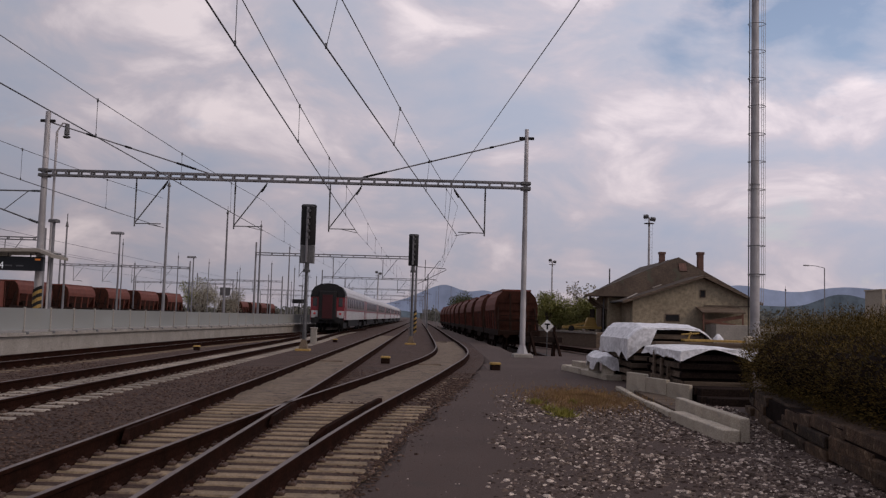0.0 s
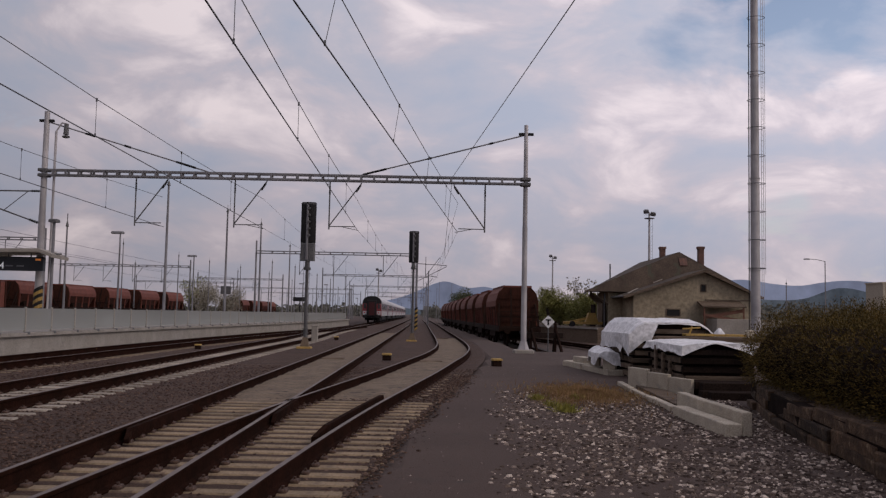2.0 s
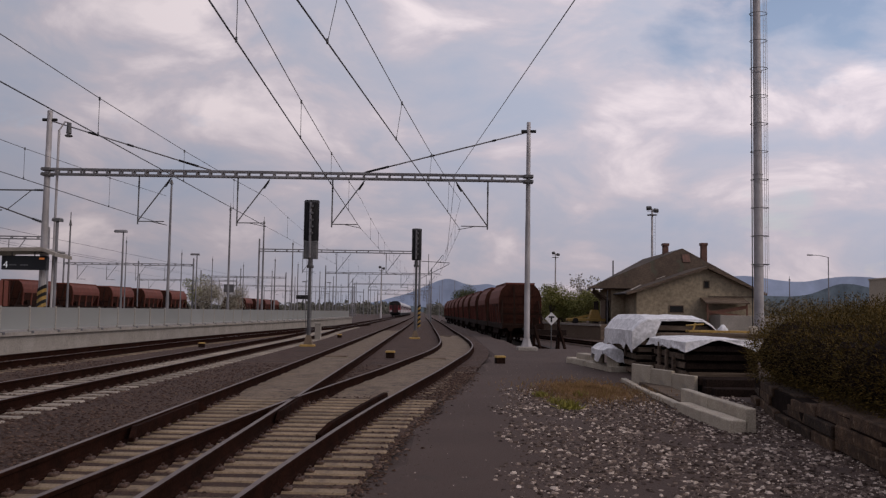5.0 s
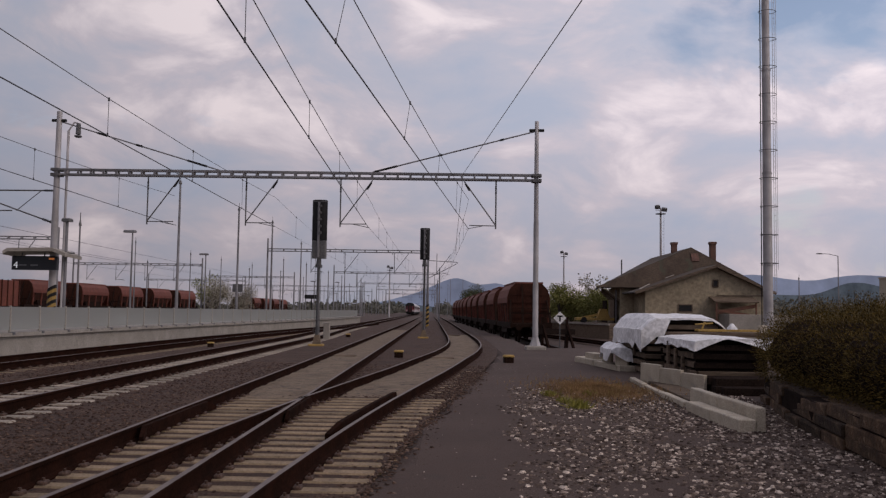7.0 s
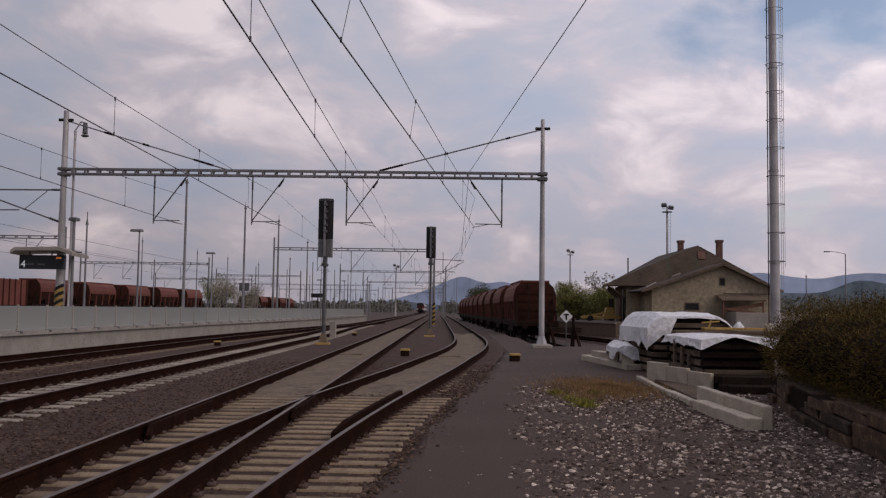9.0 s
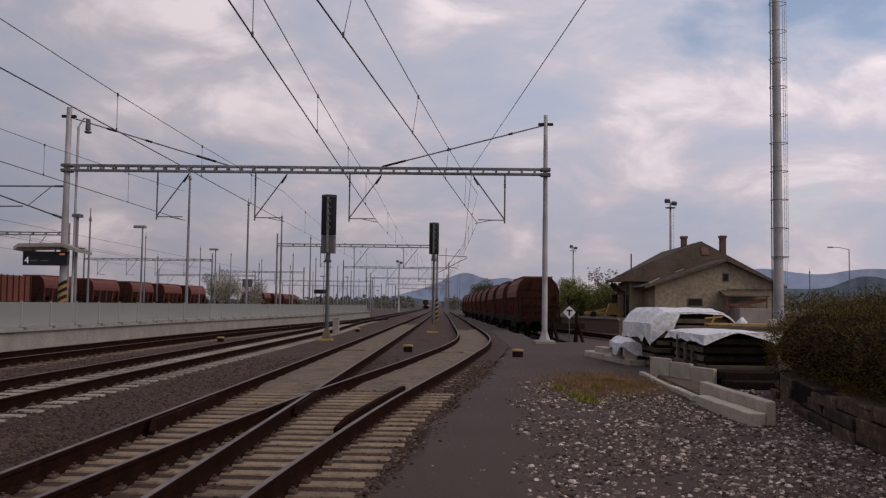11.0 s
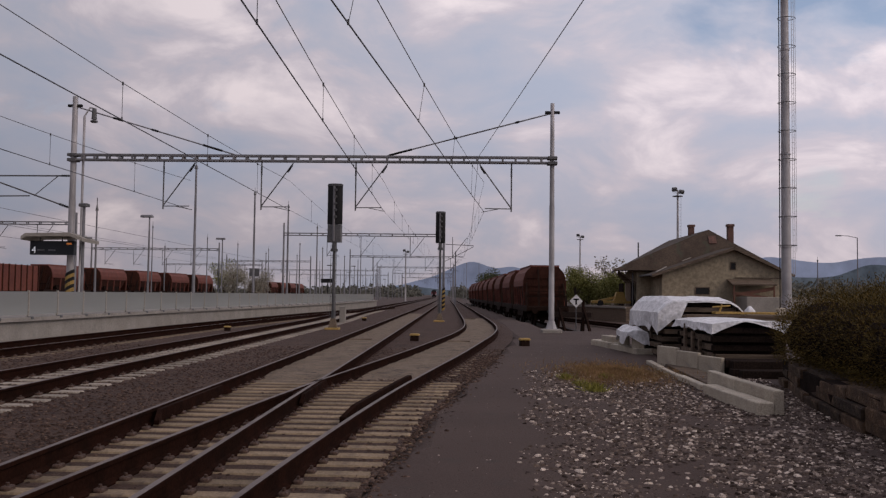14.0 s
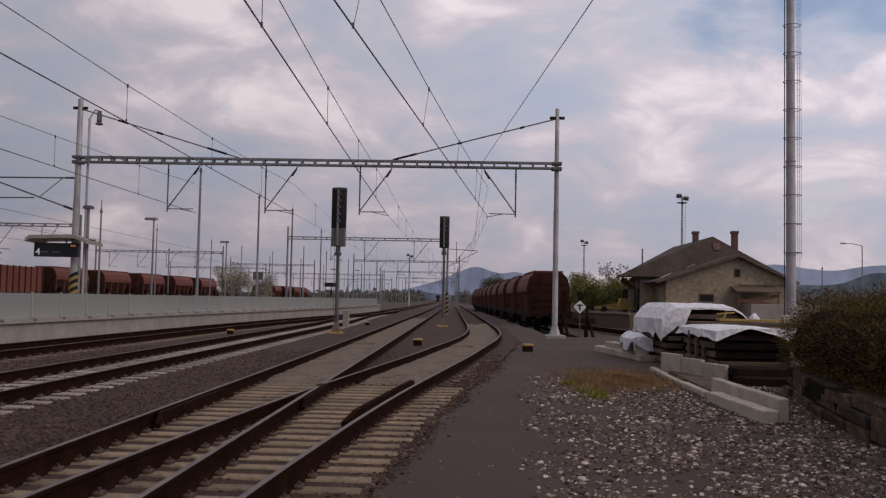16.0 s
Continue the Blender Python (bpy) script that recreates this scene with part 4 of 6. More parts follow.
def coach(last):
    t = thing("passenger_coach", "red, grey and white passenger coach" + (" with a red end wall" if last else " of the departing train"), "railway coach", group="departing train")
    L = 13.1
    part("body", Shape().loft([coach_ring(1, -L), coach_ring(1, L)]), "coachwhite", t)
    part("roof", Shape().loft([[(x * 1.012, y, z + 0.012) for x, y, z in coach_ring(1, yy)[2:9]] for yy in (-L + 0.02, L - 0.02)], closed=False, caps=False), "coachwhite", t, "pale silvery roof")
    part("window_band", band(-L + 0.01, L - 0.01, 1.95, 3.05, 1.425), "coachgrey", t, "grey-brown window band")
    for i in range(10):
        y = -9.6 + i * 2.13
        for sx in (-1, 1):
            part("window", Shape().box(min(sx * 1.39, sx * 1.43), max(sx * 1.39, sx * 1.43), y - 0.7, y + 0.7, 2.1, 2.9), "coachglass", t)
    part("red_stripe", band(-L + 0.005, L - 0.005, 1.84, 1.93, 1.425), "coachred", t, "narrow red stripe below the windows")
    for y in (-L + 1.0, L - 1.0):
        for sx in (-1, 1):
            part("door", Shape().box(min(sx * 1.39, sx * 1.434), max(sx * 1.39, sx * 1.434), y - 0.45, y + 0.45, 1.1, 3.05), "coachred", t, "red coach door")
    part("skirt", Shape().box(-1.2, 1.2, -6.5, 6.5, 0.45, 1.05), "black", t)
    part("end_vestibule", Shape().bevel_box(-0.75, 0.75, L, L + 0.25, 1.1, 3.4, 0.04), "black", t)
    for u in (-9.5, 9.5):
        b = part("bogie", Shape().box(-1.15, -0.95, u - 1.7, u + 1.7, 0.35, 0.8).box(0.95, 1.15, u - 1.7, u + 1.7, 0.35, 0.8).box(-1, 1, u - 0.3, u + 0.3, 0.5, 0.95), "black", t)
        for d in (-1.25, 1.25):
            part("wheelset", Shape().tube((-0.82, u + d, 0.46), (-0.69, u + d, 0.46), 0.46, n=16).tube((0.69, u + d, 0.46), (0.82, u + d, 0.46), 0.46, n=16).tube((-0.8, u + d, 0.46), (0.8, u + d, 0.46), 0.08, n=8), "black", b)
    if last:
        e = -L
        end = part("end_wall", Shape().loft([coach_ring(0.995, e - 0.12), coach_ring(1.004, e + 1.2)]), "coachred", t, "red end wall")
        part("end_roof_cap", Shape().loft([[(x * 1.015, yy, z + 0.015) for x, y, z in coach_ring(1, 0)[1:10]] for yy in (e - 0.16, e + 1.6)]), "black", t, "dark sooty roof end")
        gang = part("gangway", Shape().bevel_box(-0.72, 0.72, e - 0.42, e - 0.1, 1.05, 3.42, 0.06), "black", t)
        part("gangway_door", Shape().bevel_box(-0.42, 0.42, e - 0.45, e - 0.40, 1.15, 3.1, 0.02), "coachdark", gang, "dark red gangway door")
        for x in (-1.06, 1.06):
            part("tail_panel", Shape().bevel_box(x - 0.28, x + 0.28, e - 0.16, e - 0.1, 1.2, 1.78, 0.02), "coachwhite", t, "white corner panel")
            lamp = part("tail_lamp", Shape().tube((x, e - 0.2, 1.55), (x, e - 0.12, 1.55), 0.1, n=10), "redlamp", t, "red tail lamp")
            part("buffer", Shape().tube((x * 0.82, e - 0.1, 1.05), (x * 0.82, e - 0.5, 1.05), 0.1, n=8).tube((x * 0.82, e - 0.5, 1.05), (x * 0.82, e - 0.6, 1.05), 0.24, n=10), "black", t)
            part("end_window", Shape().bevel_box(x - 0.17, x + 0.17, e - 0.15, e - 0.1, 2.15, 2.85, 0.02), "glassdark", t)
        part("buffer_beam", Shape().box(-1.35, 1.35, e - 0.14, e + 0.5, 0.75, 1.2), "black", t)
        part("coupling", Shape().beam((0, e - 0.1, 1.0), (0, e - 0.45, 0.8), 0.1, 0.15).beam((0.3, e - 0.1, 0.9), (0.3, e - 0.25, 0.4), 0.06, 0.06), "black", t)
    return t


coaches = [coach(True), coach(False)]
coaches += [copy_thing(coaches[1], Matrix()) for _ in range(5)]


def locomotive():
    t = thing("electric_locomotive", "dark electric locomotive hauling the departing train", "locomotive", group="departing train")
    part("body", Shape().loft([[(x * k, y, z) for x, z in ((-1.4, 1.0), (-1.4, 2.9), (-1.15, 3.7), (1.15, 3.7), (1.4, 2.9), (1.4, 1.0))] for y, k in ((-8.1, 0.85), (-7.6, 1.0), (7.6, 1.0), (8.1, 0.85))]), "darksteel", t)
    part("window_band", Shape().box(-1.41, 1.41, -5.0, 5.0, 2.3, 2.8), "glassdark", t)
    for u in (-4.5, 4.5):
        b = part("bogie", Shape().box(-1.1, 1.1, u - 1.9, u + 1.9, 0.35, 1.0), "black", t)
        for d in (-1.3, 1.3):
            part("wheelset", Shape().tube((-0.82, u + d, 0.6), (-0.69, u + d, 0.6), 0.6, n=16).tube((0.69, u + d, 0.6), (0.82, u + d, 0.6), 0.6, n=16).tube((-0.8, u + d, 0.6), (0.8, u + d, 0.6), 0.1, n=8), "black", b)
    part("pantograph", Shape().tube((0, -5.2, 3.7), (0, -4.3, 4.5), 0.04, n=5).tube((0, -4.3, 4.5), (0, -5.0, 5.35), 0.03, n=5).tube((-0.8, -5.0, 5.36), (0.8, -5.0, 5.36), 0.03, n=5), "black", t)
    return t


coaches.append(locomotive())

# ---- platform and fence ----
s = Shape()
rows = []
y = 4.0
while y <= 122:
    x = platform_face(y)
    rows.append([(x, y, -0.15), (x, y, 0.66), (x + 0.12, y, 0.68), (x + 0.12, y, 0.8), (x - 9.0, y, 0.8), (x - 9.0, y, 0.0)])
    y += 2.0
s.loft(rows)
solid("platform", s, "concrete", "grey concrete station platform with a coping edge", "platform", "structure")
fence = thing("platform_fence", "grey fence of clouded panels between posts along the platform edge", "fence")
post_mesh = mesh_of("post", Shape().bevel_box(-0.03, 0.03, -0.04, 0.04, 0.8, 1.64, 0.01), "concrete")
foot_mesh = mesh_of("post_foot", Shape().bevel_box(0.0, 0.16, -0.09, 0.09, 0.74, 0.82, 0.02), "darksteel")
panel_mesh = mesh_of("panel", Shape().box(-0.012, 0.012, 0.05, 1.95, 0.88, 1.6), "panel")
y = 6.0
while y < 118:
    a = math.degrees(math.atan(platform_face(y + 1) - platform_face(y - 1)) / 2) * -1
    m = pose(platform_face(y) - 0.02, y, 0, 0, 0, a)
    part("post", post_mesh, "galv", fence, m=m)
    part("panel", panel_mesh, "panel", fence, m=m)
    part("post_foot", foot_mesh, "darksteel", fence, m=m)
    y += 2.0

disp = thing("departure_display", "dark departure display board under a small pale canopy on the platform", "display board", pose(0, 0, 0))
part("pole", Shape().tube((-17.3, 40, 0.8), (-17.3, 40, 5.4), 0.075, 0.065, 8), "poles", disp, smooth=True)
part("lamp_head", Shape().bevel_box(-17.5, -17.1, 39.8, 40.2, 5.4, 5.55, 0.05), "darksteel", disp)
part("canopy", Shape().loft([[(x, 39.2, z), (x, 41.0, z - 0.05), (x, 41.0, z + 0.1), (x, 39.2, z + 0.15)] for x, z in ((-19.75, 3.86), (-19.55, 4.0), (-17.6, 4.04), (-17.0, 3.8))]), "concrete", disp, "pale canopy")
scr = part("screen", Shape().bevel_box(-19.6, -17.6, 39.75, 40.05, 3.22, 3.84, 0.03), "screen", disp)
part("amber_lamps", Shape().box(-17.93, -17.7, 39.735, 39.75, 3.68, 3.76), "amber", scr)
bars = Shape()
for i, x in enumerate((-19.25, -18.75)):
    bars.box(x, x + 0.32, 39.738, 39.75, 3.40, 3.46)
part("text_bar", bars, "dimtext", scr)
txt = bpy.data.curves.new("platform_number", "FONT")
txt.body, txt.size, txt.extrude = "4", 0.42, 0.004
number = new("platform_number", txt)
number.data.materials.append(M["glyph"])
number.parent = scr
number.matrix_basis = pose(-19.5, 39.735, 3.3, 90)
part("hanger", Shape().tube((-19.2, 39.9, 3.83), (-19.2, 39.9, 4.0), 0.03, n=5).tube((-18.2, 39.9, 3.83), (-18.2, 39.9, 4.0), 0.03, n=5).beam((-18.0, 39.9, 4.0), (-16.9, 40, 4.0), 0.06, 0.06), "darksteel", disp)
stripes(-18.3, GANTRY_Y, 0.85, 2.5, 0.2, main)


# ---- goods shed ----
shed = thing("goods_shed", "old goods shed with grey-brown plaster walls and a dark tiled roof", "building")
z0 = LOW
w = Shape()
# front wing, gable towards the yard
gab = [(16.9, z0), (16.9, 3.75), (23.0, 5.85), (27.3, 4.0), (27.3, z0)]
w.loft([[(x, y, z) for x, z in gab] for y in (80.0, 85.0)])
w.loft([[(15.6, 85.0, z), (28.0, 85.0, z), (28.0, 103.0, z), (17.6, 103.0, z)] for z in (z0, 4.4)])
part("wall", w, "plaster", shed)


def slab(pts, t=0.18):
    a, b, c = (Vector(p) for p in pts[:3])
    n = (b - a).cross(c - a).normalized()
    n = n if n.z > 0 else -n
    s = Shape()
    return s.loft([[Vector(p) for p in pts], [Vector(p) - n * t for p in pts]])


part("roof", slab([(15.9, 79.4, 3.62), (23.05, 79.4, 6.08), (23.05, 86.5, 6.08), (15.9, 86.5, 3.62)]), "roof", shed)
part("roof", slab([(23.05, 79.4, 6.08), (28.2, 79.4, 3.72), (28.2, 86.5, 3.72), (23.05, 86.5, 6.08)]), "roof", shed)
part("roof", slab([(13.3, 84.2, 4.15), (22.65, 86.5, 8.1), (22.7, 104.0, 8.1), (16.4, 104.0, 4.6)]), "roof", shed)
part("roof", slab([(22.65, 86.5, 8.1), (29.2, 84.2, 4.15), (29.2, 104.0, 4.4), (22.7, 104.0, 8.1)]), "roof", shed)
part("roof", slab([(13.3, 84.2, 4.12), (29.2, 84.2, 4.12), (22.65, 86.5, 8.07)]), "roof", shed)
part("fascia", Shape().beam((15.9, 79.36, 3.5), (23.05, 79.36, 5.96), 0.06, 0.22).beam((23.05, 79.36, 5.96), (28.2, 79.36, 3.6), 0.06, 0.22), "timber", shed)
part("gutter", Shape().tube((15.85, 79.4, 3.58), (15.85, 85.0, 3.58), 0.09, n=8).tube((13.3, 84.3, 4.0), (16.35, 103.9, 4.4), 0.09, n=8).tube((15.2, 84.9, 3.9), (15.2, 84.9, -0.5), 0.06, n=6), "darksteel", shed)
for y in (85.4, 89, 93, 97):
    part("eave_brace", Shape().beam((15.6 + 0.11 * (y - 85), y, 2.9), (13.9 + 0.15 * (y - 85), y, 4.05), 0.14, 0.14), "timber", shed)
for x, y, top in ((22.6, 93.0, 9.05), (24.83, 87.0, 8.66)):
    c = part("chimney", Shape().bevel_box(x - 0.27, x + 0.27, y - 0.27, y + 0.27, 6.0, top, 0.02), "brick", shed)
    part("chimney_cap", Shape().bevel_box(x - 0.34, x + 0.34, y - 0.34, y + 0.34, top - 0.22, top + 0.02, 0.03), "brick", c)
for x, z, a, b in ((23.07, 4.44, 0.23, 0.31), (20.4, 2.23, 0.62, 0.32)):
    win = part("window", Shape().box(x - a, x + a, 79.985, 80.01, z - b, z + b), "black", shed, "dark window opening")
    fr = Shape()
    for sx in (-1, 1):
        fr.box(x + sx * a - 0.04, x + sx * a + 0.04, 79.95, 80.02, z - b, z + b)
        fr.box(x - a, x + a, 79.95, 80.02, z + sx * b - 0.04, z + sx * b + 0.04)
    part("window_frame", fr, "timber", win)
part("lean_to_roof", slab([(22.5, 78.2, 2.85), (26.3, 78.2, 2.85), (26.3, 80.0, 3.3), (22.5, 80.0, 3.3)], 0.12), "timber", shed)
part("lean_to_board", Shape().beam((22.9, 78.6, 1.9), (26.2, 78.6, 2.5), 0.06, 0.3).beam((22.6, 78.5, 2.1), (25.6, 78.5, 1.7), 0.05, 0.2).beam((22.7, 78.4, -0.6), (22.7, 78.4, 2.85), 0.12, 0.12).beam((26.1, 78.4, -0.6), (26.1, 78.4, 2.85), 0.12, 0.12), "board", shed)
part("annex", Shape().bevel_box(23.2, 28.6, 76.5, 79.4, z0, 1.75, 0.03), "concrete", shed, "low grey annex wall")
part("cornice", Shape().box(23.2, 27.35, 79.93, 80.0, 3.35, 3.45), "timber", shed)
part("shed_door", Shape().box(15.55, 15.6, 88.0, 90.5, 0.2, 3.0), "timber", shed)
part("roof_pipe", Shape().tube((17.04, 92, 5.0), (17.04, 92, 7.15), 0.07, n=6), "darksteel", shed)
part("roof_hatch", slab([(22.5, 85.62, 6.75), (23.2, 85.62, 6.75), (23.2, 86.05, 7.5), (22.5, 86.05, 7.5)], 0.1), "brick", shed, "small reddish roof hatch")
# Flat dark panels on the side wall imitate the shade below the overhang.
part("porch_gate", Shape().box(15.5, 15.58, 86.2, 87.6, z0, 3.0).box(15.5, 15.58, 92.0, 94.5, 0.2, 3.0), "tar_and_shade", shed, "flat dark panel standing for the shade under the eave")
part("ridge_sheet", Shape().beam((16.3, 79.5, 3.86), (17.8, 82.5, 4.4), 0.12, 0.05).beam((19.5, 83.6, 5.0), (20.4, 84.1, 5.32), 0.12, 0.05), "concrete", shed, "pale metal strip on the roof")

ramp = thing("loading_ramp", "brown-grey loading ramp wall before the goods shed", "loading ramp")
part("ramp_body", slab([(8.9, 96.0, 0.75), (13.4, 78.0, 0.75), (24.0, 78.0, 0.75), (24.0, 97.0, 0.75)], 1.4), "timber", ramp)
part("ramp_edge", Shape().beam((8.85, 96.0, 0.72), (13.38, 77.95, 0.72), 0.12, 0.16), "concrete", ramp)

yell = thing("track_machine", "small yellow track machine parked on the loading ramp", "rail machine", pose(14.2, 88.0, 0.75))
part("chassis", Shape().bevel_box(-2.4, 2.4, -0.5, 0.5, 0.25, 0.5, 0.05), "yellow", yell)
part("cab", Shape().loft([[(-0.3, -0.5, 0.5), (0.9, -0.5, 0.5), (0.9, 0.5, 0.5), (-0.3, 0.5, 0.5)], [(0.0, -0.45, 1.35), (0.6, -0.45, 1.35), (0.6, 0.45, 1.35), (0.0, 0.45, 1.35)]]), "yellow", yell)
part("boom", Shape().beam((0.2, 0, 0.9), (-2.2, 0, 0.35), 0.15, 0.2), "yellow", yell)
for x in (-1.6, 1.6):
    part("wheel", Shape().tube((x, -0.55, 0.28), (x, -0.4, 0.28), 0.28, n=12).tube((x, 0.4, 0.28), (x, 0.55, 0.28), 0.28, n=12), "black", yell)

# ---- tall lattice lamp tower with a caged ladder ----
tw = thing("steel_tower", "tall tapered grey steel tower with a caged ladder", "tower", pose(17.3, 50, LOW))
seg = [(0, 0.27), (5.1, 0.268), (5.12, 0.258), (10.2, 0.25), (10.22, 0.24), (16, 0.228), (16.02, 0.218), (24, 0.2)]
for (za, ra), (zb, rb) in zip(seg[::2], seg[1::2]):
    part("tube_section", Shape().tube((0, 0, za), (0, 0, zb), ra, rb, 14).tube((0, 0, zb - 0.06), (0, 0, zb), rb + 0.03, rb + 0.03, 14), "galv", tw, smooth=True)
cable = Shape().tube((-0.39, -0.1, 0.2), (-0.33, -0.1, 24), 0.03, n=5)
part("cable", cable, "black", tw)
ld = Shape()
for s in (0.33, 0.44):
    ld.tube((s, -0.12, 3.5), (s, -0.12, 24), 0.014, n=4)
for i in range(68):
    ld.tube((0.33, -0.12, 3.6 + 0.3 * i), (0.44, -0.12, 3.6 + 0.3 * i), 0.01, n=4)
ld.tube((0.54, -0.1, 4.8), (0.54, -0.1, 24), 0.012, n=4)
part("ladder", ld, "galv", tw)
for i in range(13):
    z = 5.15 + i * 1.57
    hoop = Shape()
    pts = [(0.06 + 0.48 * math.cos(q), -0.1 - 0.42 * math.sin(q) * 0.9, z) for q in (2 * math.pi * j / 20 for j in range(21))]
    hoop.chain(pts, 0.02, 4)
    part("cage_hoop", hoop, "darksteel", tw)


# ---- buffer stop and sign ----
bs = thing("buffer_stop", "dark rusty buffer stop at the end of the siding", "buffer stop", pose(5.98, 53.6, LOW))
for x in (-0.72, 0.72):
    part("frame", Shape().beam((x, 0, 0), (x, 0, 2.0), 0.15, 0.18).beam((x + 0.35, -0.7, 0.06), (x, 0.0, 1.6), 0.12, 0.14).beam((x, 0.9, 0.06), (x, 0.0, 1.5), 0.12, 0.14), "wagondark", bs)
part("cross_beam", Shape().bevel_box(-1.2, 1.2, -0.16, 0.1, 1.0, 1.32, 0.02), "tar_and_shade", bs)
part("ground_beam", Shape().bevel_box(-1.1, 1.4, -1.1, -0.85, 0.02, 0.2, 0.02), "tar_and_shade", bs)
sg = thing("track_sign", "white diamond sign with a black mark at the buffer stop", "sign", pose(6.22, 53.0, 1.36, 0, 45, 0))
part("plate", Shape().bevel_box(-0.27, 0.27, -0.012, 0.012, -0.27, 0.27, 0.02), "white", sg)
part("mark", Shape().box(-0.05, 0.05, -0.02, -0.013, -0.2, 0.12, pose(0, 0, 0, 0, -45, 0)).box(-0.16, 0.16, -0.02, -0.013, 0.06, 0.15, pose(0, 0, 0, 0, -45, 0)), "black", sg)
part("sign_post", Shape().tube((0, 0.04, -1.95), (0, 0.04, 0.3), 0.03, n=6), "darksteel", sg, m=pose(0, 0, 0, 0, -45, 0))


# ---- concrete kerbs and slabs ----
def block(label, a, b, w, h, z=0.0, c=0.015, name="kerb_stone", cat="kerb stone", mat="kerb", grp="loose kerb stones"):
    a, b = Vector((*a, z)), Vector((*b, z))
    d = b - a
    m = Matrix.Translation(a) @ Matrix.Rotation(math.atan2(d.y, d.x), 4, "Z") @ pose(0, 0, 0, random.uniform(-0.8, 0.8), 0, 0)
    return solid(name, Shape().bevel_box(0, d.length - 0.012, -w / 2, w / 2, 0, h, c), mat, label, cat, group=grp, m=m)


low = "pale concrete kerb stone lying on the gravel"
block(low, (4.19, 13.05), (4.16, 14.4), 0.25, 0.18)
block(low, (4.16, 14.42), (4.14, 15.8), 0.25, 0.17)
tall = "pale concrete kerb stone standing behind lower ones"
block(tall, (4.40, 13.1), (4.375, 14.9), 0.15, 0.345)
block(tall, (4.375, 14.95), (4.40, 16.7), 0.15, 0.335)
flatk = "flat narrow concrete strip lying on the gravel"
block(flatk, (4.2, 16.4), (4.25, 18.4), 0.14, 0.1)
block(flatk, (4.25, 18.5), (4.33, 20.5), 0.12, 0.08)
block(flatk, (4.33, 20.6), (4.46, 22.7), 0.14, 0.09)
solid("timber_board", Shape().bevel_box(0, 0.5, 0, 5.2, 0, 0.06, 0.01), "timber", "brown weathered board lying between kerb stones", "board", m=pose(4.42, 16.75, 0, 0, 0, -3))
up = "pale concrete slab leaning upright before timber stacks"
a, b = Vector((5.45, 19.75)), Vector((4.62, 22.4))
for i in range(3):
    block(up, a.lerp(b, i / 3), a.lerp(b, (i + 0.98) / 3), 0.1, (0.36, 0.41, 0.47)[i])
block("pale concrete slab lying flat beside the yard", (5.05, 26.3), (4.72, 29.0), 0.5, 0.16)
block("pale concrete block standing under white sheeting", (5.12, 26.6), (4.78, 26.75), 0.3, 0.6, z=0.0)
block("pale concrete block standing under white sheeting", (4.95, 28.3), (4.65, 28.4), 0.3, 0.62, z=0.0)
block("pale concrete slab lying flat beside the yard", (4.75, 29.2), (4.5, 31.4), 0.6, 0.18)
block("pale concrete slab lying on another slab", (4.75, 29.4), (4.6, 30.6), 0.35, 0.18, z=0.18)
block("small pale concrete offcut on the yard edge", (4.45, 30.6), (4.3, 31.2), 0.3, 0.15)


# ---- stacks of old timber under sheeting ----
def timber_stack(label, x0, x1, y0, y1, layers, gap, thick, front):
    t = thing("timber_stack", label, "timber stack")
    z = 0.06
    rnd = random.Random(int(y0 * 10))
    # Dark backing box, standing in for the shade between the layers.
    part("inner_timber", Shape().bevel_box(x0 + 0.16, x1 - 0.16, y0 + 0.16, y1 - 0.16, 0.0, 0.02 + layers * (thick + gap), 0.02), "tar_and_shade", t)
    for k in range(layers):
        j = [rnd.uniform(-0.07, 0.07) for _ in range(4)]
        for a, b in ((y0, y0 + 0.15), (y1 - 0.15, y1)):
            part("timber", Shape().bevel_box(x0 + j[0], x1 + j[1], a + j[2] * 0.6, b + j[2] * 0.6, z, z + thick, 0.015), "timber" if rnd.random() < 0.5 else front, t)
        cuts = [y0 + 0.16, y0 + (y1 - y0) * rnd.uniform(0.4, 0.6), y1 - 0.16]
        for a, b in zip(cuts, cuts[1:]):
            for xa in (x0, x1 - 0.15):
                part("timber", Shape().bevel_box(xa + j[3] * 0.6, xa + 0.15 + j[3] * 0.6, a + 0.03, b - 0.03, z + rnd.uniform(-0.01, 0.01), z + thick, 0.015), "timber", t)
        for q in (0.05, 0.48, 0.95):
            yy = y0 + (y1 - y0) * q
            part("spacer", Shape().bevel_box(x0 + 0.02, x1 - 0.02, yy - 0.05, yy + 0.05, z + thick, z + thick + gap, 0.01), "tar_and_shade", t)
        z += thick + gap
    for q in (0.015, 0.3, 0.5, 0.72, 0.97):
        yy = y0 + (y1 - y0) * q
        part("stake", Shape().bevel_box(x0 - 0.1, x0 - 0.03, yy - 0.07, yy + 0.07, 0, z - rnd.uniform(0.42, 0.6), 0.012, pose(0, 0, 0, rnd.uniform(-1.5, 1.5))), "timber", t)
    for q in (0.12, 0.88):
        yy = y0 + (y1 - y0) * q
        part("bottom_beam", Shape().bevel_box(x0 - 0.05, x1 + 0.05, yy - 0.09, yy + 0.09, 0.0, 0.06, 0.01), "tar_and_shade", t)
    return t, z


